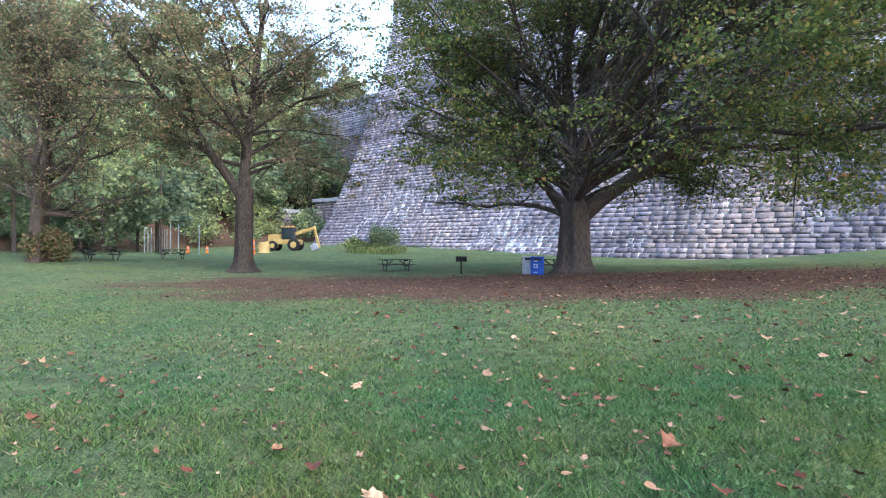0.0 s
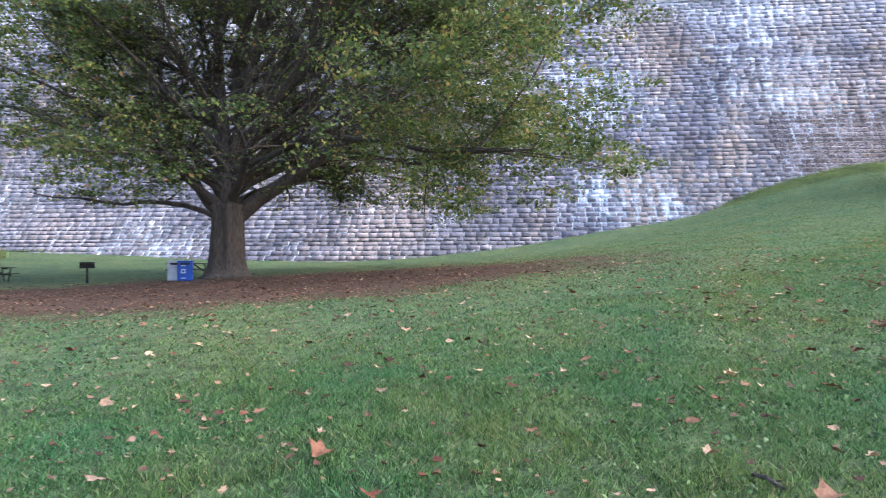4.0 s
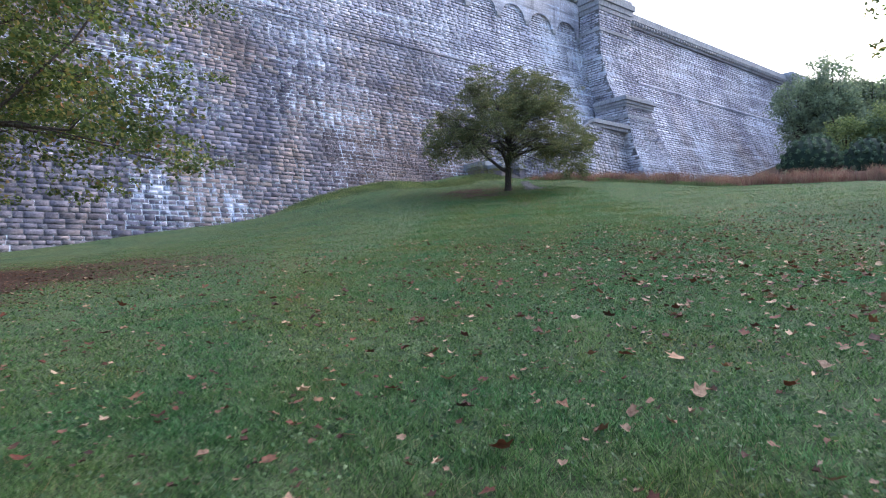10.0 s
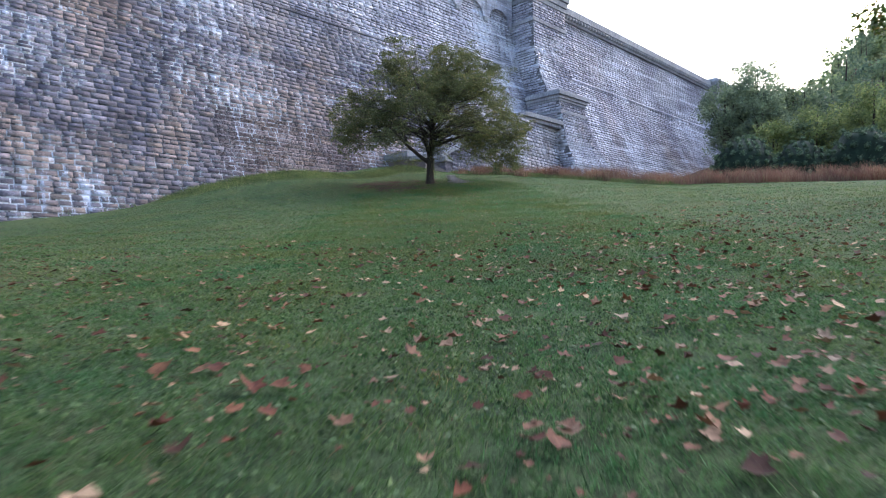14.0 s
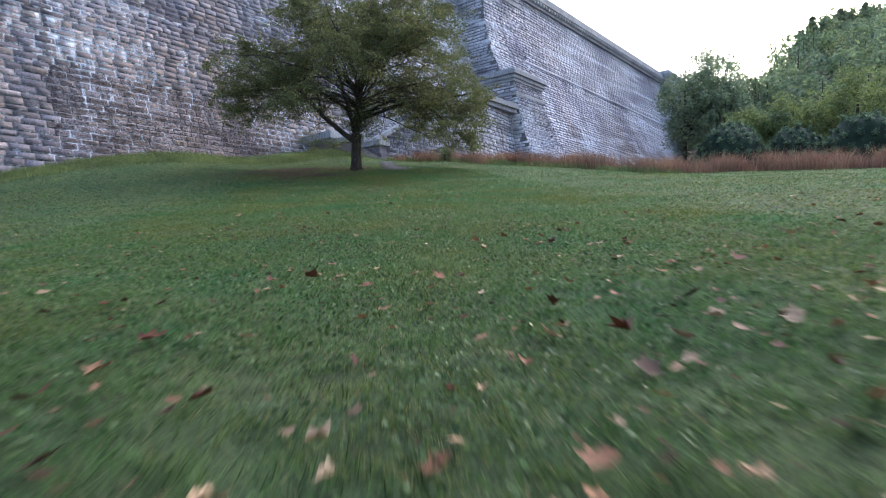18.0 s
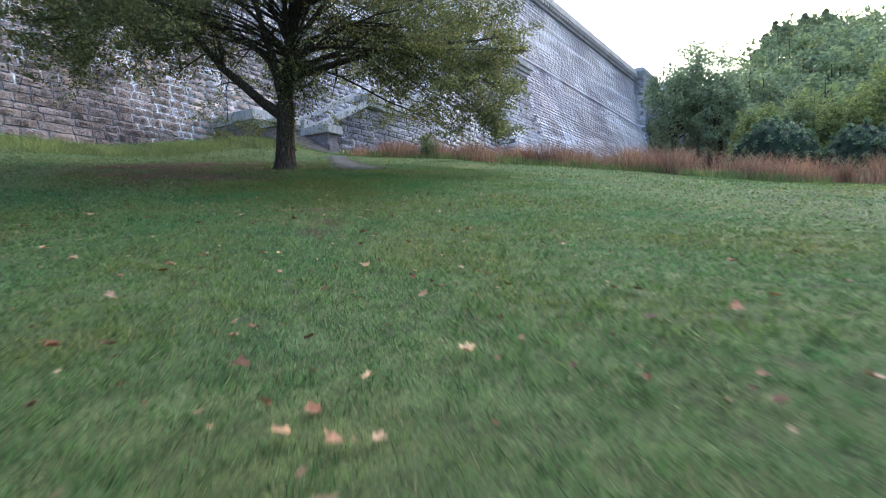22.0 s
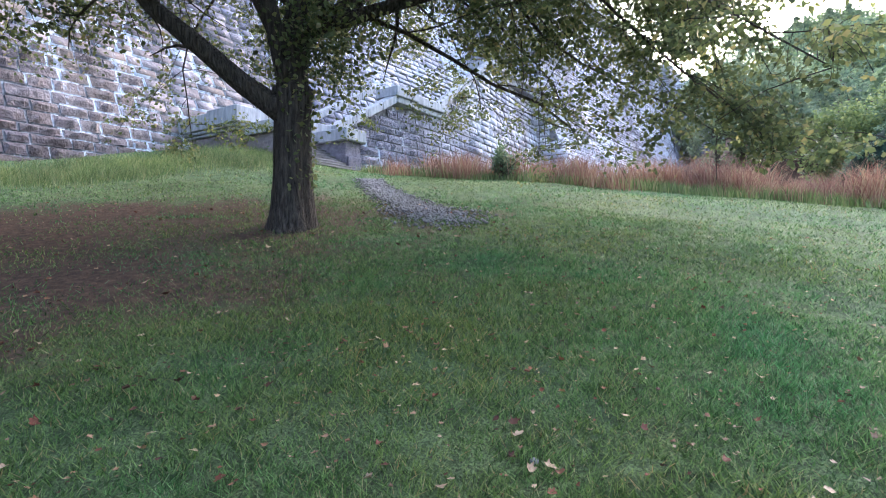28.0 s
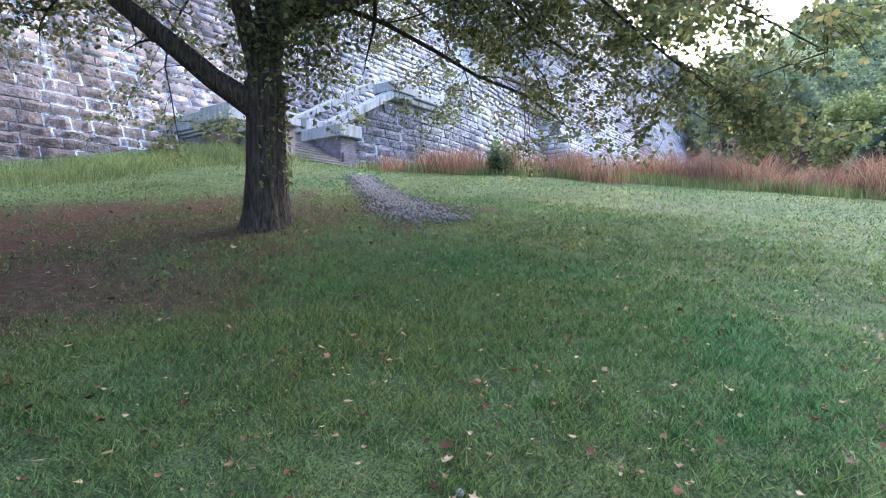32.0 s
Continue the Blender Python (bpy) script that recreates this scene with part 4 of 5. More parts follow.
big += [(4.2 + 0.55 * k, az, 22 + 2.8 * k, 26, 0.13 + 0.006 * k, -0.01) for k, az in enumerate((16, -12, 34, 2, 24, -28, 12, 44, -4, -20, 8, 28, -8))]
grow_tree("maple_tree", BIG_TREE, "broad old maple with heavy spreading limbs and dense foliage", "tree", 3.8, 0.86, big, MAPLE, 0.165, 245000, 21, 0.5, droop=-0.06, flare=1.6,
          dome=((4.4, -1.4, 10.2), (17.4, 15.4, 8.8)), gap=-0.6, env=under([0, 3, 6, 9, 13, 20], [8.0, 5.2, 3.5, 2.8, 2.5, 2.3], 0.9), sprig=0.3, core=0.38, heavy=(0.5, 0.1))
left = [(4.9, 60, 87, 17, 0.36, 0.0), (4.5, 236, 52, 16, 0.31, 0.045), (6.4, 20, 20, 9, 0.14, 0.0), (7.2, 75, 24, 10, 0.14, 0.0), (6.0, 120, 22, 9, 0.13, 0.0), (7.0, -30, 22, 9, 0.13, 0.0),
        (8.5, 45, 32, 10, 0.14, 0.0), (9.5, 100, 36, 9, 0.13, 0.0), (8.0, 160, 26, 10, 0.13, 0.0), (6.6, 215, 14, 10, 0.13, 0.0), (8.2, 255, 22, 10, 0.13, 0.0), (9.5, 300, 32, 10, 0.13, 0.0),
        (11.0, 60, 40, 8, 0.11, 0.0), (11.5, 200, 40, 8, 0.11, 0.0)]
grow_tree("maple_tree", (-30.9, 18.4), "forked maple with thin turning leaves in bare earth", "tree", 5.2, 0.52, left, RUSTY, 0.155, 66000, 22, 0.62, bark=BARK_DARK, flare=2.3,
          dome=((0.0, 0, 11.0), (9.6, 9.2, 8.4)), gap=-0.8, env=under([0, 3, 9], [5.6, 4.2, 2.9]), sprig=0.26, core=0.1)
for k, (dx, dy, lean) in enumerate(((-0.6, 0.2, (-0.5, 0.6)), (0.2, 0.0, (0.3, -0.2)), (0.9, -0.4, (0.9, 0.1)))):
    lm = limb_set(R, 9, 3.0, 8.5, 15, 70, 7, 8, 0.16, 0.02, k * 50) + [(6.2, 40 * k, 84, 10, 0.26, 0.0)]
    grow_tree("maple_tree", (-41 + dx * 1.2, 10.6 + dy * 1.2), "slender grey-stemmed tree with russet foliage in a clump", "tree", 6.4, 0.32, lm, RUSTY, 0.16, 11500, 30 + k, 0.62, trunk_lean=lean, dome=((lean[0], lean[1], 9.0), (7.2, 7.2, 7.5)),
              group="stems of the left clump", flare=1.2, gap=-0.8, env=under([0, 2, 7], [4.5, 3.2, 2.0]), sprig=0.26, core=0.1)

# the lawn tree by the stairs
lt = [(1.85, 150, 42, 8.0, 0.19, -0.005), (2.2, 166, 62, 8.2, 0.15, 0.01), (2.2, 100, 84, 8.8, 0.23, 0.0), (2.4, 60, 66, 8.6, 0.15, 0.0), (3.2, -46, 20, 8.4, 0.14, -0.03), (3.0, -24, 34, 8.4, 0.12, -0.05)]
for k in range(30):
    # the rest arch out all round from higher up, low ones drooping towards their ends
    az, low = k * 137.5 + R.uniform(-14, 14), k % 3
    lt.append((3.9 + R.uniform(0.0, 1.7), az, (30, 44, 62)[low] + R.uniform(-6, 6), 8.8, R.uniform(0.045, 0.065), (-0.1, -0.06, -0.01)[low]))
for az, el in ((-34, 24), (-52, 26), (-66, 20), (-16, 28), (-42, 36), (-58, 14), (-28, 12), (-48, 20), (-74, 28), (-38, 42), (176, 28), (196, 24), (136, 30), (160, 22)):
    lt.append((3.6 + R.uniform(0, 1.0), az, el, 9.2, 0.05, -0.09))
grow_tree("lawn_tree", LAWN_TREE, "round-crowned dark tree with ivy on its trunk", "tree", 2.35, 0.3, lt, OLIVE, 0.096, 200000, 40, 0.5, bark=BARK_DARK, droop=-0.09, flare=1.5, ivy=170,
          dome=((0.0, 0.0, 4.7), (7.9, 7.9, 7.1)), gap=-1.2, env=under([0, 1, 2, 4.5, 6, 7, 8.5, 10], [3.4, 3.6, 3.9, 3.6, 2.6, 1.9, 1.4, 1.2], 0.6, (0.53, -0.85, 0.9)), sprig=0.3, core=0.3)

# the tree beside the lawn whose boughs hang into view
grow_tree("maple_tree", (37.0, 3.0), "maple beside the lawn with hanging yellowing boughs", "tree", 4.5, 0.5, limb_set(R, 15, 3.8, 6.4, 16, 74, 9.5, 9.5, 0.2, 0.0), MAPLE, 0.19, 26000, 50, 0.5,
          dome=((0, 0, 8.5), (9.6, 9.6, 7.0)), gap=-0.5, env=under([0, 4, 10], [6.0, 4.4, 3.4]), sprig=0.26, core=0.3)


def woods(name, label, spots, leaf_mat, size, per, seed, kind="stuff", category="woods"):
    """A far stand of trees in one object: trunks and uneven clumped crowns. spots: (x, y, height, radius)."""
    nr = np.random.RandomState(seed)
    C, tubes = [], []
    for x, y, h, r in spots:
        z = gz(x, y)
        tubes.append(([(x, y, z - 0.3), (x + nr.uniform(-0.4, 0.4), y, z + h * 0.5), (x + nr.uniform(-0.8, 0.8), y, z + h * 0.9)], [0.03 * h * 0.6, 0.02 * h * 0.6, 0.05]))
        m = 26
        u = nr.normal(size=(m, 3))
        u /= np.linalg.norm(u, axis=1)[:, None]
        cl = u * (nr.uniform(0.25, 1.0, m) ** 0.5)[:, None] * np.array([r, r, h * 0.4]) + np.array([x, y, z + h * 0.6])
        rad = nr.uniform(0.16, 0.34, m) * r
        pick = nr.randint(0, m, per)
        s = nr.normal(size=(per, 3))
        s /= np.linalg.norm(s, axis=1)[:, None]
        C.append(cl[pick] + s * (rad[pick] * nr.uniform(0.5, 1.1, per))[:, None])
    C = np.concatenate(C)
    v, q = leaf_quads(C, size, nr, 0.2)
    t = thing(name, pose(0, 0, 0), label, category, kind=kind)
    part("foliage", fast_mesh("foliage", v, q, leaf_mat), leaf_mat, t)
    part("trunk_stand", tube_mesh("trunk_stand", tubes, BARK, 6), BARK, t)
    return t


W2 = random.Random(77)
hill = []
for i in range(210):
    x = -85 - 130 * W2.random() ** 1.4
    hill.append((x, W2.uniform(-60, 150), W2.uniform(13, 20), W2.uniform(4.5, 7)))
woods("far_woods", "wooded valley side far behind the park", hill, WOODS, 1.1, 620, 61)
near_left = [(-66 + W2.uniform(-6, 6), W2.uniform(4, 30), W2.uniform(8, 13), W2.uniform(3, 4.5)) for i in range(12)] + [(-88 + W2.uniform(-8, 8), W2.uniform(0, 75), W2.uniform(9, 16), W2.uniform(4, 6)) for i in range(40)]
woods("woods_edge", "row of leafy trees along the park edge", near_left, WOODS, 0.6, 1300, 62)
scrub = [(-72 - 20 * W2.random(), W2.uniform(-5, 80), W2.uniform(2.5, 5.5), W2.uniform(2.2, 3.4)) for i in range(75)]
woods("undergrowth", "dark leafy undergrowth along the wood's edge", scrub, WOODS, 0.5, 420, 66, category="undergrowth")
right_hill = [(W2.uniform(125, 285), W2.uniform(-50, 74), W2.uniform(10, 15), W2.uniform(4, 6.5)) for i in range(330)]
right_hill = [q for q in right_hill if q[0] > 205 or q[1] < 40]
woods("hill_woods", "wooded hillside rising beyond the dam end", right_hill, WOODS, 0.75, 700, 63)
right_near = [(W2.uniform(100, 124), W2.uniform(-4, 34), W2.uniform(6.5, 10.5), W2.uniform(3, 4.5)) for i in range(34)]
woods("woods_edge", "leafy trees at the far edge of the lawn", right_near, WOODS, 0.4, 2200, 64)


def single_tree(name, x, y, h, r, leaf_mat, size, n, seed, label, conifer=False):
    nr = np.random.RandomState(seed)
    z = gz(x, y) - 0.2
    t = thing(name, pose(x, y, z), label, "tree")
    part("trunk", tube_mesh("trunk", [([(0, 0, 0), (0.2, 0.1, h * 0.5), (0.1, 0, h * 0.95)], [h * 0.022, h * 0.015, 0.04])], BARK, 8), BARK, t)
    if conifer:
        f = nr.uniform(0.12, 1.0, n)
        k = round(h * 1.3)
        lev = (np.floor(f * k) + 0.5) / k
        a = nr.randint(0, 9, n) * 0.7 + np.sin(lev * 91) * 3 + nr.normal(size=n) * 0.16
        rr = r * (1.03 - lev) ** 0.8 * nr.uniform(0.05, 1, n) ** 0.6 * (0.75 + 0.4 * np.sin(lev * 57 + seed) * np.sin(a * 2 + lev * 20))
        C = np.column_stack([rr * np.cos(a), rr * np.sin(a), lev * h - rr * 0.22 + nr.normal(size=n) * 0.28])
    else:
        m = 90
        u = nr.normal(size=(m, 3))
        u /= np.linalg.norm(u, axis=1)[:, None]
        cl = u * (nr.uniform(0.2, 1, m) ** 0.5)[:, None] * np.array([r, r, h * 0.42]) + np.array([0, 0, h * 0.56])
        rad = nr.uniform(0.16, 0.34, m) * r
        p = nr.randint(0, m, n)
        s = nr.normal(size=(n, 3))
        s /= np.linalg.norm(s, axis=1)[:, None]
        C = cl[p] + s * (rad[p] * nr.uniform(0.4, 1.1, n))[:, None]
        lb = [([(0.1, 0, h * 0.3), tuple(c * 0.6 + np.array([0, 0, h * 0.16])), tuple(c)], [h * 0.009, h * 0.006, 0.03]) for c in cl[:14]]
        part("bough", tube_mesh("bough", lb, BARK, 5), BARK, t)
    v, q = leaf_quads(C, size, nr, 0.3)
    part("crown", fast_mesh("crown", v, q, leaf_mat), leaf_mat, t)["kind"] = "stuff"


# dense crowns before the dam's end
for k, (x, y, h, r) in enumerate(((122, 49, 19, 5.0), (126, 44.5, 19, 5.2), (121.5, 42, 16, 4.8), (131, 47, 21, 5.6), (129, 39, 15, 5.0))):
    single_tree("tree", x, y, h, r, GROVE, 0.4, 9500, 71 + k, "tall dense green tree beside the dam end")
for k, (x, y, h, r) in enumerate(((104, 29, 11.5, 4.4), (100, 21.5, 13, 4.4), (109, 24, 13, 4.8), (97, 14.5, 13, 4.2), (101, 34, 9.5, 3.8))):
    single_tree("tree", x, y, h, r, BRIGHT, 0.34, 7500, 171 + k, "bright yellow-green tree above a vine thicket")
for k, (x, y, h) in enumerate(((171, 63, 14), (164, 64, 12), (178, 60, 15))):
    single_tree("pine", x, y, h, 5.5, PINE, 0.55, 6000, 95 + k, "ragged pine rising behind the dam end")
for k, (az, h) in enumerate(((76.4, 12), (77.2, 14), (78.1, 17), (78.7, 13), (79.4, 15), (80.7, 18), (81.2, 14), (82.0, 16), (82.9, 14), (84.0, 18), (84.6, 15), (85.6, 17))):
    # a skyline of conifers along the brow of the hill
    x, y = 15 + (225 + 9 * (k % 3)) * math.sin(radians(az)), 14.3 + (225 + 9 * (k % 3)) * math.cos(radians(az))
    single_tree("conifer", x, y, h * 0.82, h * 0.42, PINE, 0.7, 2600, 80 + k, "dark pointed conifer on the wooded hillside", True)


# ---- park furniture ----
def ground_pose(x, y, turn=0, dz=0.0):
    return pose(x, y, gz(x, y) + dz, 0, 0, turn)


def picnic_table(x, y, turn, length=2.0):
    t = thing("picnic_table", ground_pose(x, y, turn), "dark weathered wooden picnic table with attached benches", "picnic table", "picnic tables on the lawn")
    for k in range(5):
        part("tabletop_plank", boxes([((0, -0.3 + k * 0.15, 0.74), (length, 0.135, 0.04))], 0.006), WOOD_OLD, t)
    for s in (-1, 1):
        for k in range(2):
            part("bench_plank", boxes([((0, s * (0.62 + k * 0.14), 0.43), (length, 0.13, 0.04))], 0.006), WOOD_OLD, t)
        part("seat_beam", boxes([((s * (length / 2 - 0.35), 0, 0.38), (0.045, 1.5, 0.09))], 0.006), WOOD_OLD, t)
        part("top_beam", boxes([((s * (length / 2 - 0.35), 0, 0.68), (0.045, 0.7, 0.08))], 0.006), WOOD_OLD, t)
        for q in (-1, 1):
            part("leg", boxes([((s * (length / 2 - 0.3), q * 0.4, 0.35), (0.045, 0.09, 0.86), 0, -q * 27)], 0.006), WOOD_OLD, t)
        part("brace", boxes([((s * (length / 2 - 0.6), 0, 0.52), (0.6, 0.045, 0.07), 0, 0, s * 38)], 0.005), WOOD_OLD, t)


picnic_table(-25.6, 26.1, 62, 2.1)
picnic_table(-16.3, 28.4, 30, 2.2)
picnic_table(-43.3, 19.9, 80, 2.0)
picnic_table(-41.6, 14.4, 100, 2.4)
picnic_table(-44.6, 13.6, 96, 2.4)


def park_grill(x, y):
    t = thing("park_grill", ground_pose(x, y, 40), "black steel pedestal barbecue grill on a post", "grill")
    part("post", tube_mesh("post", [([(0, 0, -0.1), (0, 0, 0.72)], [0.045, 0.045])], STEEL_DARK, 10), STEEL_DARK, t)
    bm = boxes([((0, 0, 0.72), (0.62, 0.42, 0.02)), ((0, 0.2, 0.86), (0.62, 0.015, 0.28)), ((-0.3, 0, 0.86), (0.015, 0.42, 0.28)), ((0.3, 0, 0.86), (0.015, 0.42, 0.28)), ((0, -0.2, 0.78), (0.62, 0.015, 0.12))], 0.004)
    part("firebox", bm, STEEL_DARK, t)
    for k in range(7):
        part("grate_bar", boxes([((-0.25 + k * 0.083, 0, 0.93), (0.014, 0.44, 0.014))], 0.003), STEEL_DARK, t)
    for s in (-1, 1):
        part("handle", tube_mesh("handle", [([(s * 0.2, -0.2, 0.95), (s * 0.2, -0.34, 0.97), (s * 0.2, -0.38, 0.94)], [0.012] * 3)], STEEL_DARK, 6), STEEL_DARK, t)


park_grill(-19.4, 25.0)


def waste_bin(x, y, turn, colour, label, mark):
    t = thing("waste_bin", ground_pose(x, y, turn), label, "bin", "bins beside the old maple")
    part("body", boxes([((0, 0, 0.44), (0.66, 0.66, 0.88))], 0.03), colour, t)
    part("lid", boxes([((0, 0, 0.915), (0.7, 0.7, 0.07))], 0.02), colour, t)
    part("opening", boxes([((0, -0.336, 0.8), (0.4, 0.012, 0.1))], 0.004), RUBBER, t)
    if mark:
        part("panel", boxes([((-0.08, -0.337, 0.46), (0.2, 0.008, 0.2))], 0.003), WHITE, t, "white printed panel")
        part("emblem", boxes([((-0.08, -0.345, 0.46), (0.1, 0.008, 0.1), 0, 0, 45)], 0.003), BLUE, t)
        for z in (0.14, 0.72):
            part("print_bar", boxes([((-0.08, -0.337, z), (0.18, 0.008, 0.05))], 0.002), WHITE, t, "white printed bar")


waste_bin(-14.75, 25.45, 28, BLUE, "blue plastic recycling bin with white printed panel", True)
waste_bin(-15.35, 25.6, 28, GREYBIN, "pale grey plastic bin beside a blue one", False)


# ---- far works yard ----
def digger(x, y, turn):
    t = thing("excavator", ground_pose(x, y, turn), "yellow wheeled backhoe excavator parked with its bucket lowered", "excavator")
    part("chassis", boxes([((0, 0, 1.0), (3.4, 1.5, 0.55)), ((1.2, 0, 1.5), (1.5, 1.2, 0.7))], 0.06), YELLOW, t)
    part("cab", boxes([((-0.3, 0, 1.95), (1.3, 1.4, 1.4))], 0.08), GLASS, t, "dark glazed cab")
    part("roof", boxes([((-0.3, 0, 2.7), (1.5, 1.55, 0.14))], 0.04), YELLOW, t)
    part("boom", boxes([((-2.2, 0, 2.3), (2.4, 0.3, 0.4), 0, 0, 18)], 0.05), YELLOW, t)
    part("stick", boxes([((-3.5, 0, 1.5), (0.3, 0.26, 2.4), 0, 0, 14)], 0.05), YELLOW, t)
    part("bucket", boxes([((-3.3, 0, 0.45), (0.8, 0.8, 0.7), 0, 0, 25), ((-3.6, 0, 0.2), (0.3, 0.8, 0.15), 0, 0, 40)], 0.05), GREYBIN, t)
    part("loader_bucket", boxes([((2.6, 0, 0.5), (0.7, 2.2, 0.8), 0, 0, -15)], 0.05), YELLOW, t)
    part("loader_arm", boxes([((1.9, 0.75, 1.0), (1.6, 0.15, 0.2), 0, 0, 25), ((1.9, -0.75, 1.0), (1.6, 0.15, 0.2), 0, 0, 25)], 0.03), YELLOW, t)
    for px, r in ((-1.1, 0.7), (1.3, 0.55)):
        for s in (-1, 1):
            bm = bmesh.new()
            bmesh.ops.create_cone(bm, cap_ends=True, segments=20, radius1=r, radius2=r, depth=0.4, matrix=pose(px, s * 0.85, r, 90))
            bmesh.ops.bevel(bm, geom=bm.edges[:], offset=0.05, segments=1, affect="EDGES")
            w = part("wheel", bm, RUBBER, t)
            bm = bmesh.new()
            bmesh.ops.create_cone(bm, cap_ends=True, segments=16, radius1=r * 0.5, radius2=r * 0.45, depth=0.46, matrix=pose(px, s * 0.85, r, 90))
            part("rim", bm, YELLOW, w)


digger(-55.0, 38.3, 218)


def drum(x, y, colour, h, r, label, banded=True):
    t = thing("traffic_drum", ground_pose(x, y), label, "drum")
    part("body", tube_mesh("body", [([(0, 0, 0), (0, 0, 0.1), (0, 0, h * 0.98), (0, 0, h)], [r * 1.25, r, r * 0.85, r * 0.5])], colour, 16), colour, t)
    if banded:
        for z in (0.35, 0.65):
            part("band", tube_mesh("band", [([(0, 0, h * z), (0, 0, h * (z + 0.12))], [r * 0.96, r * 0.93])], WHITE, 16), WHITE, t)


drum(-51.0, 31.3, ORANGE, 1.5, 0.42, "tall orange drum with white bands")
drum(-52.0, 33.5, YELLOW, 1.15, 0.6, "squat yellow barrel beside the excavator", False)
for x, y in ((-58.4, 28.5), (-58.0, 30.4)):
    drum(x, y, ORANGE, 0.75, 0.14, "small orange traffic cone on the grass")
fence = thing("fence", pose(0, 0, 0), "row of tall pale steel fence posts at the park edge", "fence")
fp = tube_mesh("post", [([(0, 0, -0.2), (0, 0, 2.7)], [0.055, 0.055])], GALV, 8)
for i in range(9):
    x, y = -60.0 - i * 1.75, 24.8 + i * 1.08
    o = part("post", fp, GALV, fence)
    o.location = (x, y, gz(x, y))
for x, y in ((-52.8, 24.1), (-52.5, 24.7), (-52.5, 26.7)):
    t = thing("steel_post", ground_pose(x, y), "pale green-grey steel post standing in the grass", "post", "steel posts near the works")
    part("shaft", fp, GALV, t)
    part("cap", tube_mesh("cap", [([(0, 0, 2.7), (0, 0, 2.76)], [0.07, 0.04])], GALV, 8), GALV, t)

# spillway walls beyond the dam's left end
spill = thing("wall_spillway", pose(0, 0, 0), "grey stone spillway walls beyond the dam end", "wall", kind="structure")
sv = []
for x0, x1, y, z1, sd in ((-100, -66, 74, 30, 91), (-78, -69, 60, 9.0, 92), (-92, -84, 58, 7.5, 93)):
    block_part("core", (x0, x1, y, y + 4, -2, z1), MORTAR, spill)
    sv += stones_on(lambda u, z, o, y=y: (u, y - o, z), 0, z1, x0, x1, sd)
    sv += stones_on(lambda u, z, o, x1=x1: (x1 + o, u, z), 0, z1, y, y + 4, sd + 5)
    block_part("coping", (x0 - 0.3, x1 + 0.3, y - 0.4, y + 4, z1, z1 + 0.6), COPING, spill)
part("stone_facing", stones_mesh("stone_facing", sv), STONE, spill)["kind"] = "stuff"


# ---- shrubs and tall grass ----
def shrub(x, y, r, h, leaf_mat, size, n, seed, label, name="shrub"):
    nr = np.random.RandomState(seed)
    t = thing(name, ground_pose(x, y, 0, -0.05), label, name.replace("_", " "))
    m = 18
    a = nr.uniform(0, 2 * math.pi, m)
    rr = r * nr.uniform(0.1, 0.85, m)
    cl = np.column_stack([rr * np.cos(a), rr * np.sin(a), h * nr.uniform(0.25, 0.85, m) * (1 - 0.4 * rr / r)])
    stems = [([(c[0] * 0.15, c[1] * 0.15, 0), tuple(c * np.array([0.6, 0.6, 0.55])), tuple(c)], [0.03, 0.02, 0.008]) for c in cl]
    part("stemwork", tube_mesh("stemwork", stems, BARK, 5), BARK, t)
    p = nr.randint(0, m, n)
    s = nr.normal(size=(n, 3))
    s /= np.linalg.norm(s, axis=1)[:, None]
    C = cl[p] + s * nr.uniform(0.3, 1.0, n)[:, None] * np.array([r * 0.36, r * 0.36, h * 0.3])
    C[:, 2] = np.abs(C[:, 2])
    v, q = leaf_quads(C, size, nr, -0.1)
    part("foliage", fast_mesh("foliage", v, q, leaf_mat), leaf_mat, t)["kind"] = "stuff"


shrub(48.7, 43.4, 0.55, 1.5, WOODS, 0.1, 1500, 101, "small dark green shrub among russet grass")
shrub(-40.0, 10.9, 1.6, 2.4, RUSTY, 0.18, 6000, 102, "tangled brown-green bush at the foot of a tree clump")
shrub(-42.8, 41.6, 2.0, 3.5, WOODS, 0.2, 5000, 103, "rough green bush in long grass below the dam")
shrub(-45.8, 40.6, 2.0, 1.6, TALLGRASS, 0.22, 3000, 104, "low rough bush in long grass below the dam")
shrub(-2.0, 51.2, 0.9, 1.0, TALLGRASS, 0.16, 1200, 105, "small weed clump at the dam foot")
shrub(2.5, 51.6, 0.7, 0.8, TALLGRASS, 0.16, 900, 106, "small weed clump at the dam foot")


def vine_mound(x, y, rx, ry, h, seed):
    nr = np.random.RandomState(seed)
    t = thing("vine_thicket", ground_pose(x, y, 0, -0.3), "low mound smothered in pale green vines", "vine thicket", "vine mounds at the lawn edge")
    bm = bmesh.new()
    bmesh.ops.create_icosphere(bm, subdivisions=3, radius=1.0)
    for v in bm.verts:
        k = 1 + 0.18 * noise.noise(v.co * 2.2 + Vector((seed, 0, 0)))
        v.co = Vector((v.co.x * rx * k, v.co.y * ry * k, max(-0.1, v.co.z) * h * k))
    co = np.array([tuple(v.co) for v in bm.verts if v.co.z > 0])
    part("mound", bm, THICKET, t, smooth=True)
    n = 9000
    a = co[nr.randint(0, len(co), n)]
    d = nr.normal(size=(n, 3)) * np.array([rx, ry, h]) * 0.035
    C = a * 1.02 + d
    v, q = leaf_quads(C, 0.17, nr, 0.1)
    part("vine_cover", fast_mesh("vine_cover", v, q, VINE), VINE, t)["kind"] = "stuff"


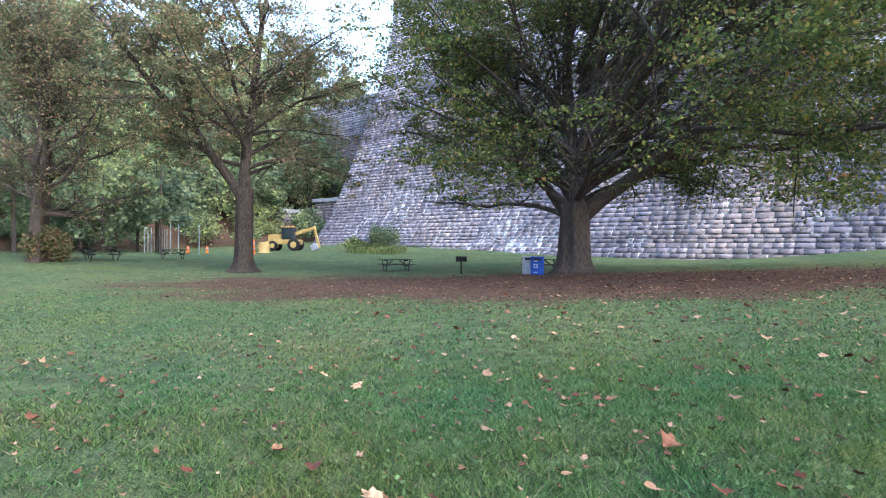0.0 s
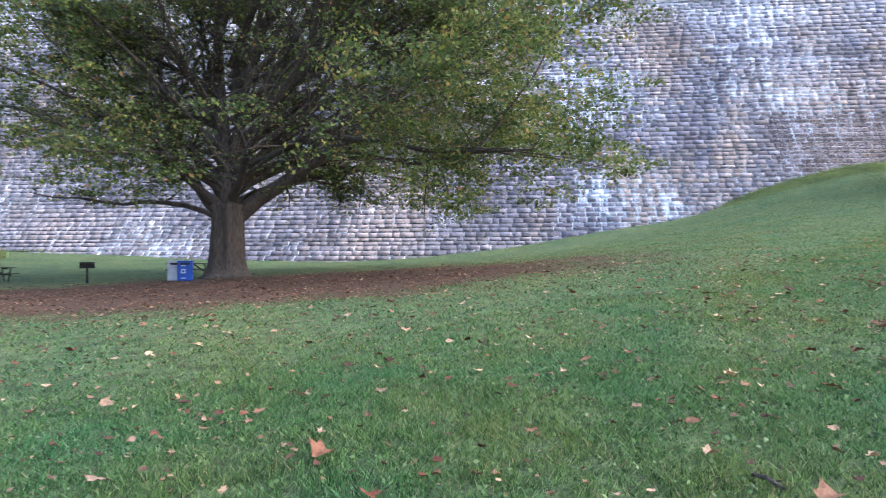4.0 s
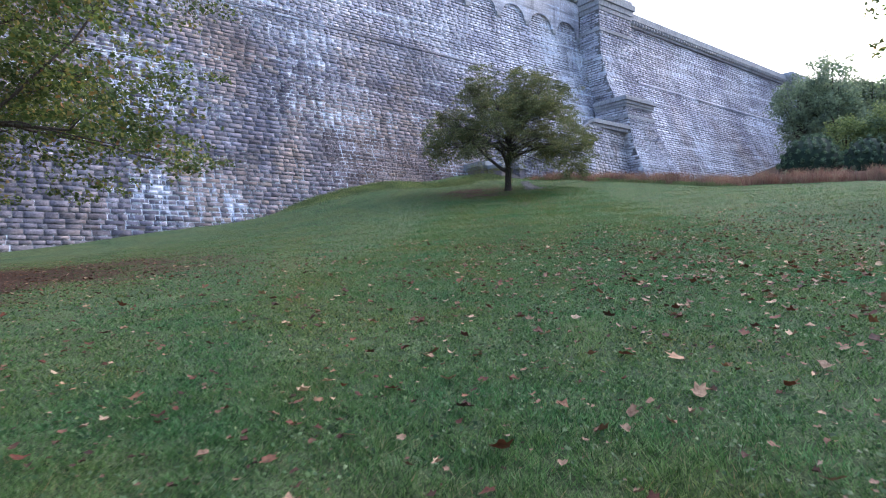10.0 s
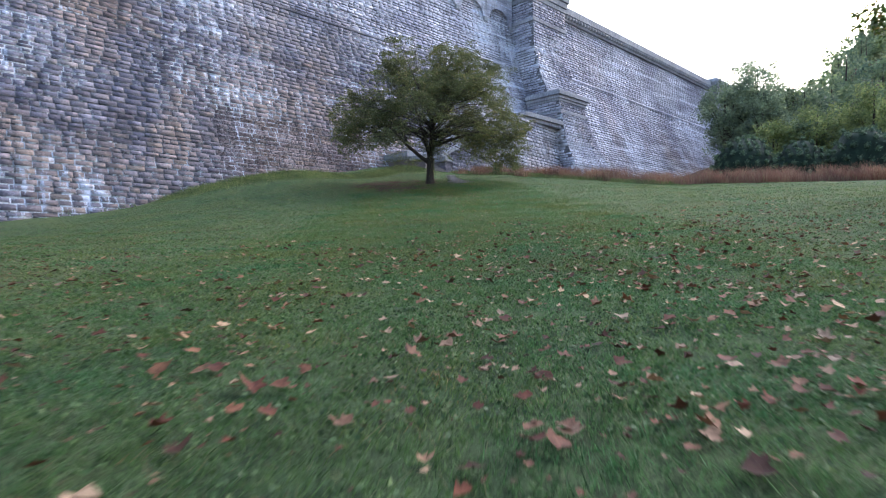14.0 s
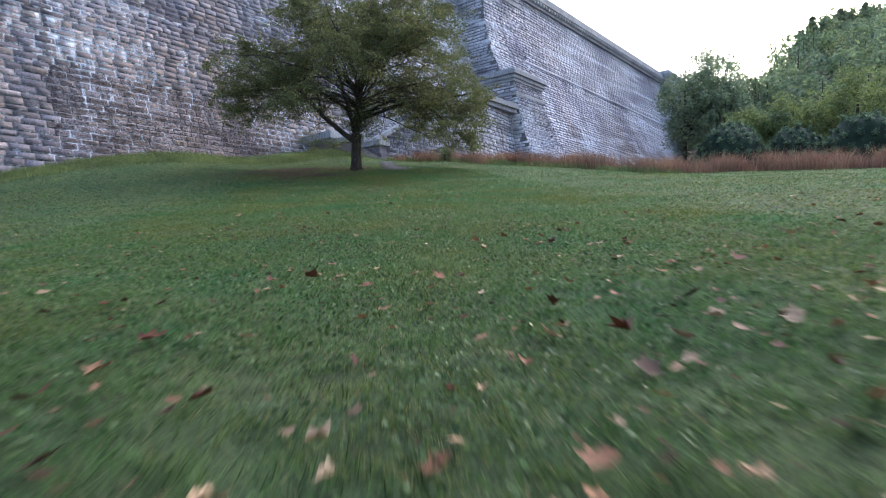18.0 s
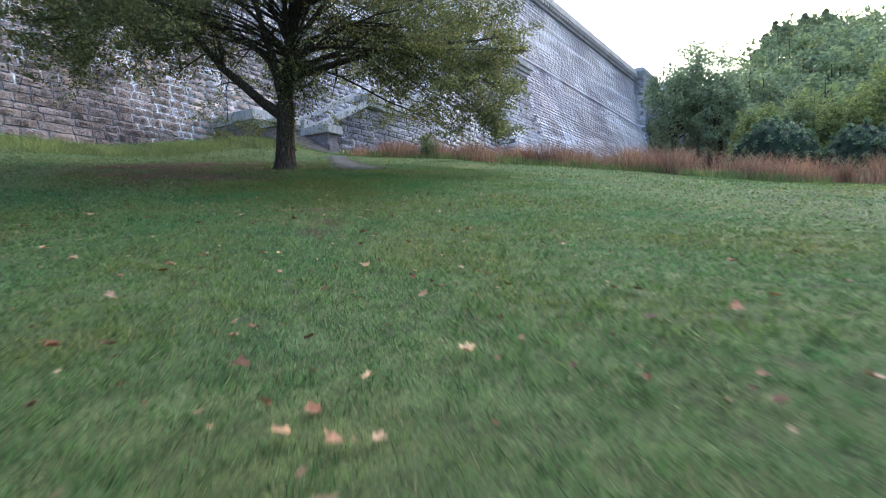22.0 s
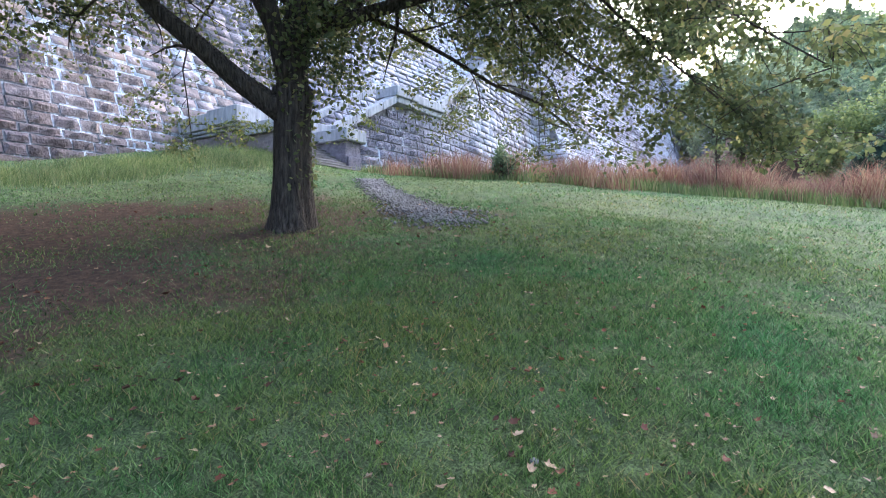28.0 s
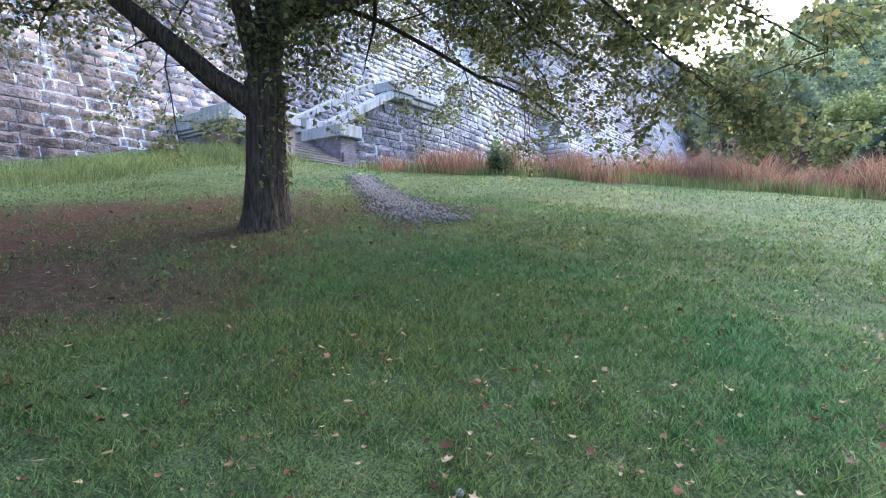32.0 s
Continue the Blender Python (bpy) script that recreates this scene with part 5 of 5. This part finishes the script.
vine_mound(79.2, 30.6, 4.1, 3.4, 4.5, 111)
vine_mound(80.2, 25.0, 3.9, 3.0, 3.6, 112)
vine_mound(83.0, 19.6, 4.4, 3.6, 5.0, 113)


def blades(C, length, width, rng, lean=0.35):
    """One thin bent blade at each place of C, as two faces."""
    n = len(C)
    a = rng.uniform(0, 2 * math.pi, n)
    side = np.column_stack([np.cos(a), np.sin(a), np.zeros(n)])
    b = rng.uniform(0, 2 * math.pi, n)
    ln = (length * rng.uniform(0.55, 1.25, n))[:, None]
    tip = np.column_stack([np.cos(b), np.sin(b), np.zeros(n)]) * rng.uniform(0.1, 1.0, n)[:, None] * lean
    w = (width * rng.uniform(0.7, 1.3, n))[:, None]
    up = np.array([0, 0, 1.0])
    mid = C + (up * 0.62 + tip * 0.35) * ln
    end = C + (up * 0.95 + tip) * ln
    V = np.stack([C - side * w, C + side * w, mid + side * w * 0.7, end, mid - side * w * 0.7], 1).reshape(-1, 3)
    o = np.arange(n)[:, None] * 5
    T = np.concatenate([o + np.array([0, 1, 2]), o + np.array([0, 2, 4]), o + np.array([4, 2, 3])], 1).reshape(-1, 3)
    return V, T


def stuff_blades(name, xy, length, width, material, label, category, seed, lean=0.35, dz=0.0, plain=False):
    rng = np.random.RandomState(seed)
    C = np.column_stack([xy, heights(xy) + dz])
    V, T = blades(C, length, width, rng, lean)
    if plain:
        V = V.reshape(-1, 5, 3)[:, [0, 1, 3]].reshape(-1, 3)
        T = np.arange(len(V)).reshape(-1, 3)
    ob = new(name, fast_mesh(name, V, T, material, True))
    return tagged(ob, label, category, kind="stuff")


def strip(line, half, n, rng):
    """Random places within half metres of a polyline."""
    P = np.array(line, dtype=float)
    seg = np.linalg.norm(np.diff(P, axis=0), axis=1)
    k = rng.choice(len(seg), n, p=seg / seg.sum())
    f = rng.uniform(0, 1, n)[:, None]
    base = P[k] * (1 - f) + P[k + 1] * f
    d = (P[k + 1] - P[k]) / seg[k][:, None]
    off = (rng.uniform(-0.7, 0.7, n) + rng.uniform(-0.6, 0.6, n))[:, None] * half
    return base + np.column_stack([-d[:, 1], d[:, 0]]) * off


g = np.random.RandomState(7)
EDGE = [(48.3, 48.2), (49.2, 46), (50.0, 42), (51.0, 36), (51.5, 28), (52.0, 18), (53, 6), (54, -8)]
tuft = strip(EDGE, 2.0, 330, g)
tuft = tuft[(tuft[:, 0] > 49.3) | (g.uniform(size=len(tuft)) < 0.3)]
k = g.randint(0, len(tuft), 46000)
spread = g.normal(size=(46000, 2)) * (0.12 + 0.34 * g.uniform(size=len(tuft)))[k][:, None]
tall = (0.42 + 0.8 * g.uniform(size=len(tuft)))[k]
xy = tuft[k] + spread
stuff_blades("russet_grass", xy, tall, 0.01, REDGRASS, "tall russet dry grass along the lawn edge", "tall grass", 121, 0.95)
xy = strip([(48.9, 49.6), (48.6, 46.6), (48.9, 44.5), (49.2, 41.5), (50.0, 34), (50.6, 26)], 1.0, 13000, g)
stuff_blades("rough_grass", xy, 0.3 + 0.15 * fbm(xy, 0.8, 2.0), 0.01, TALLGRASS, "rough green grass before the russet stand", "tall grass", 122, 0.6)
xy = strip([(20, 53.3), (24, 53.0), (30, 52.6), (36, 52.0), (40.5, 51.6), (43.6, 50.9), (44.9, 49.4)], 1.7, 46000, g)
xy += g.normal(size=xy.shape) * 0.35
stuff_blades("rough_grass", xy, 0.3 + 0.14 * fbm(xy, 0.9, 3.0) + 0.12 * fbm(xy, 3.1, 5.0), 0.0055, TALLGRASS, "long unmown green grass on the bank below the dam", "tall grass", 123, 1.2)
xy = strip([(-60, 50.0), (-40, 50.6), (-20, 51.3), (0, 51.8), (18, 53.0)], 0.7, 9000, g)
stuff_blades("rough_grass", xy, 0.35 + 0.2 * fbm(xy, 0.7, 3.0), 0.02, TALLGRASS, "long grass along the dam foot", "tall grass", 124, 0.5)
xy = strip([(-45.5, 40.2), (-43, 41.0), (-40.5, 41.8)], 1.9, 7000, g)
stuff_blades("rough_grass", xy, 0.8 + 0.3 * fbm(xy, 0.7, 3.0), 0.014, TALLGRASS, "long yellow-green grass round the bushes", "tall grass", 125, 1.1)

# mown lawn, denser along the walked line
LINE = [(0, 0), (1.5, 1.9), (7, 6.2), (15, 14.3), (22, 21.7), (29.3, 30.2), (32, 33.7), (36, 38)]
for r0, r1, dens, ln, wd, sd in ((0.0, 2.4, 2800, 0.055, 0.0034, 131), (2.4, 6.5, 1900, 0.046, 0.0056, 132), (6.5, 25.0, 290, 0.045, 0.0105, 133)):
    P = np.array(LINE, dtype=float)
    lo, hi = P.min(0) - r1, P.max(0) + r1
    n = int((hi - lo).prod() * dens)
    xy = g.uniform(lo, hi, (n, 2))
    d = np.full(n, 1e9)
    for a, b in zip(P[:-1], P[1:]):
        f = np.clip(((xy - a) @ (b - a)) / ((b - a) @ (b - a)), 0, 1)
        d = np.minimum(d, np.linalg.norm(xy - a - f[:, None] * (b - a), axis=1))
    d = np.where(d > 1.2, np.maximum(1.2, d + g.uniform(-1.2, 1.2, n)), d)
    ok = (d >= r0) & (d < r1 - (9.0 * g.uniform(size=n) ** 2 if r1 > 10 else 0.0)) & (g.uniform(size=n) > np.maximum(bare_mask(xy) * 1.3 - 0.1, 0.45 - 0.6 * fbm(xy, 9.0, 4.0)))
    xy = xy[ok]
    tuft = 1 + 0.35 * fbm(xy, 1.1, 6.0) + 0.4 * fbm(xy, 4.0, 8.0)
    stuff_blades("lawn_grass", xy, ln * tuft, wd, BLADE, "short mown green lawn grass", "grass", sd, 1.7, plain=True)


# thicker turf where the sward is best
for cx, cy, rad, sd in ((0.0, 2.6, 4.2, 134), (34.9, 36.0, 3.6, 136)):
    n = int(4 * rad * rad * 3300)
    xy = g.uniform(-rad, rad, (n, 2)) + (cx, cy)
    xy = xy[(np.hypot(xy[:, 0] - cx, xy[:, 1] - cy) < rad * g.uniform(0.6, 1.0, n)) & (g.uniform(size=n) > np.maximum(bare_mask(xy) * 1.3 - 0.1, 0.3 - 0.5 * fbm(xy, 9.0, 4.0)))]
    stuff_blades("lawn_grass", xy, 0.06 * (1 + 0.3 * fbm(xy, 1.1, 6.0) + 0.4 * fbm(xy, 4.0, 8.0)), 0.0032, BLADE, "short mown green lawn grass", "grass", sd, 1.7, plain=True)

# low clover and weeds among the grass
xy = strip(LINE[:5], 3.6, 70000, g)
xy = xy[(fbm(xy, 1.3, 11.0) > -0.35) & (g.uniform(size=len(xy)) > bare_mask(xy))]
rng = np.random.RandomState(135)
C = np.column_stack([xy, heights(xy) + rng.uniform(0.012, 0.05, len(xy))])
v, q = leaf_quads(C, 0.032, rng, -0.1)
tagged(new("lawn_clover", fast_mesh("lawn_clover", v, q, CLOVER)), "small clover and weed leaves in the lawn", "clover", kind="stuff")


# ---- fallen leaves ----
def fallen(name, xy, size, material, label, seed, flat=0.2):
    """Lobed, curled leaves lying on the grass."""
    rng = np.random.RandomState(seed)
    n, k = len(xy), 15
    r = np.array([1.0, 0.74, 0.64, 0.92, 0.68, 0.58, 0.76, 0.5, 0.4, 0.5, 0.76, 0.58, 0.68, 0.92, 0.74])
    ang = np.array([0, 13, 27, 46, 62, 80, 104, 135, 180, 225, 256, 280, 298, 314, 347]) * math.pi / 180
    turn = rng.uniform(0, 2 * math.pi, n)[:, None]
    th = ang[None] + turn + rng.normal(size=(n, k)) * 0.05
    rr = r[None] * (size * (0.4 + 0.9 * rng.uniform(0, 1, n) ** 2.0))[:, None] * rng.uniform(0.72, 1.15, (n, k)) * 0.5
    squash = rng.uniform(0.65, 1.0, n)[:, None]
    fold = np.abs(np.sin(ang[None])) * rng.uniform(0.0, 0.55, n)[:, None] * rr
    curl = rng.uniform(0.05, 0.6, n)[:, None] * rr * r[None]
    x, y = rr * np.cos(th), rr * np.sin(th) * squash
    tx, ty = rng.normal(size=(2, n, 1)) * flat
    z = fold + curl * (0.5 + 0.5 * np.sin(th * 2 + rng.uniform(0, 6, n)[:, None])) + x * tx + y * ty
    base = np.column_stack([xy, heights(xy) + 0.03 + 0.1 * size])
    V = np.empty((n, k + 1, 3))
    V[:, 0] = base
    V[:, 1:, 0], V[:, 1:, 1], V[:, 1:, 2] = base[:, None, 0] + x, base[:, None, 1] + y, base[:, None, 2] + z
    o = np.arange(n)[:, None, None] * (k + 1)
    T = np.array([(0, 1 + i, 1 + (i + 1) % k) for i in range(k)])[None] + o
    ob = new(name, fast_mesh(name, V.reshape(-1, 3), T.reshape(-1, 3), material, True))
    tagged(ob, label, "fallen leaves", kind="stuff")


xy = g.uniform((-9, -7), (16, 22), (4600, 2))
xy = xy[g.uniform(size=len(xy)) < 0.3 + 0.4 * (fbm(xy, 0.8, 9.0) > 0)]
fallen("fallen_leaves", xy, 0.17, LITTER, "scattered brown and tan fallen leaves on the lawn", 141)
c = np.array([(9, 6), (12, 5), (15, 6.5), (18, 9), (13, 11), (21, 7), (17, 13), (9, 1.5), (14, 1), (25, 11)])
xy = c[g.randint(0, len(c), 4200)] + g.normal(size=(4200, 2)) * 3.4
fallen("fallen_leaves", xy, 0.185, LITTER, "drift of large curled tan and red-brown leaves", 142, 0.2)
xy = np.array([(-10, 19.5)]) + g.normal(size=(15000, 2)) @ np.array([[0.89, 0.45], [-0.25, 0.5]]) * 10
xy = xy[(bare_mask(xy) > 0.2) | (g.uniform(size=len(xy)) < 0.35)]
fallen("fallen_leaves", xy, 0.11, LITTER_DARK, "thick brown leaf litter under the old maple", 143)
xy = np.concatenate([g.uniform((-9, -3), (24, 26), (5500, 2)), g.uniform((-9, 1), (8, 22), (5000, 2)), strip([(-1, 24.5), (3, 27.5), (9, 31), (14.5, 31), (17, 30.5)], 1.6, 1300, g)])
fallen("fallen_leaves", xy, 0.075, LITTER_DARK, "fine scatter of small dark red leaves in the grass", 148)
xy = g.uniform((14, 14), (42, 46), (900, 2))
fallen("fallen_leaves", xy, 0.1, LITTER, "thinly scattered small dry leaves on the slope", 144)
xy = np.array(LAWN_TREE) + np.array((-3.5, -4.0)) + g.normal(size=(2300, 2)) * 4.2
fallen("fallen_leaves", xy, 0.075, LITTER, "small yellow and brown leaves under the lawn tree", 145)

xy = strip([(13, 11.5), (22, 21.7), (29.3, 30.2), (33.5, 35)], 4.0, 560, g)
fallen("fallen_leaves", xy, 0.14, LITTER, "a few curled red and tan leaves on the lawn", 146)

xy = np.array((34.0, 35.5)) + g.normal(size=(900, 2)) * 2.2
fallen("fallen_leaves", xy, 0.07, LITTER, "small red and yellow leaves lying in the grass", 147)

# a broken stick and a half-buried stone on the lawn
sx, sy = 1.31, 2.71
stick = thing("stick", pose(sx, sy, gz(sx, sy) + 0.03, 0, 0, -68), "short broken piece of bare branch on grass", "stick")
part("shaft", tube_mesh("shaft", [([(-0.09, 0, 0), (-0.02, 0.01, 0.012), (0.05, 0.0, 0.004), (0.1, -0.012, 0.01)], [0.009, 0.012, 0.011, 0.006])], BARK, 8), BARK, stick)
part("stub", tube_mesh("stub", [([(0.02, 0.005, 0.008), (0.045, 0.03, 0.02)], [0.006, 0.003])], BARK, 6), BARK, stick)

bm = bmesh.new()
bmesh.ops.create_icosphere(bm, subdivisions=2, radius=0.025)
for v in bm.verts:
    v.co = Vector((v.co.x * 1.3, v.co.y, v.co.z * 0.6)) * (1 + 0.3 * noise.noise(v.co * 18))
rock = part("stone", bm, STEP, None, smooth=True)
rock.matrix_world = ground_pose(34.13, 35.04, 20, 0.01)
tagged(rock, "small grey stone half buried in the lawn", "stone")

# ---- gravel path ----
pm = strip([(44.5, 45.8), (43.1, 44.0), (41.8, 42.4), (40.6, 40.8), (39.5, 39.3)], 0.36, 3600, g)
pm += g.normal(size=pm.shape) * (0.1 + 0.3 * np.clip((42.5 - pm[:, 1:]) / 3, 0, 1))
rng = np.random.RandomState(151)
n = len(pm)
s = rng.uniform(0.02, 0.05, n)
oct6 = np.array([(1, 0, 0), (-1, 0, 0), (0, 1, 0), (0, -1, 0), (0, 0, 0.7), (0, 0, -0.7)])
V = np.column_stack([pm, heights(pm) + 0.025])[:, None] + oct6[None] * s[:, None, None] * rng.uniform(0.6, 1.3, (n, 6, 1))
T = np.array([(0, 2, 4), (2, 1, 4), (1, 3, 4), (3, 0, 4), (2, 0, 5), (1, 2, 5), (3, 1, 5), (0, 3, 5)])[None] + np.arange(n)[:, None, None] * 6
tagged(new("gravel_path", fast_mesh("gravel_path", V.reshape(-1, 3), T.reshape(-1, 3), GRAVEL, True)), "worn grey gravel path leading to the stone steps", "gravel path", kind="stuff")


# ---- single stones nearest the camera ----
def single_stones(V, parent):
    """Rock-faced stones: a chiselled margin round a rough, bulging face."""
    nu, nv = 7, 5
    su, sv = np.array([0, 0.022, 0.2, 0.45, 0.7, 0.978, 1.0]), np.array([0, 0.05, 0.5, 0.95, 1.0])
    rng = np.random.RandomState(161)
    quads = [(i * nu + k, i * nu + k + 1, (i + 1) * nu + k + 1, (i + 1) * nu + k) for i in range(nv - 1) for k in range(nu - 1)]
    rims = [1 if i in (0, nv - 2) or k in (0, nu - 2) else 0 for i in range(nv - 1) for k in range(nu - 1)]
    for quad in V:
        v = np.array(quad)
        a, b, c, d = v[:4]
        out = np.cross(b - a, d - a)
        out /= np.linalg.norm(out)
        pts = []
        tilt = rng.normal(size=2) * 0.03
        for q in sv:
            for p in su:
                rim = min(p, 1 - p, q, 1 - q)
                h = 0.0 if rim == 0 else 0.06 if min(p, 1 - p) < 0.1 or min(q, 1 - q) < 0.1 else 0.13 + rng.uniform(-0.08, 0.12) + tilt[0] * (p - 0.5) + (tilt[1] - 0.1) * (q - 0.5)
                jig = rng.normal(size=3) * (0.012 if rim > 0 else 0.0)
                pts.append((a * (1 - p) + b * p) * (1 - q) + (d * (1 - p) + c * p) * q + out * h + jig)
        m = v.mean(0)
        me = mesh_from("stone", [tuple(p - m) for p in pts], quads, STONE_ONE)
        me.materials.append(MORTAR)
        me.polygons.foreach_set("material_index", rims)
        o = new("stone", me)
        o.location, o.parent = m, parent


single_stones(stones_on(dam_place, ROW0, TOP - 0.1, LEFT_END, RIGHT_END, 3, keep=near_zone)[:300], dam)
TN = [v for v in TV if v[0][0] < 62]
single_stones(TN[:300], terrace)
for stones, pier_wall in FRONTS[:3:2]:
    single_stones(stones, pier_wall)
for stones, pier_wall in FRONTS[1:2]:
    part("stone_facing", stones_mesh("stone_facing", stones), STONE, pier_wall)["kind"] = "stuff"
rest = TN[300:] + [v for v in TV if v[0][0] >= 62]
part("stone_facing", stones_mesh("stone_facing", rest), STONE, terrace)["kind"] = "stuff"
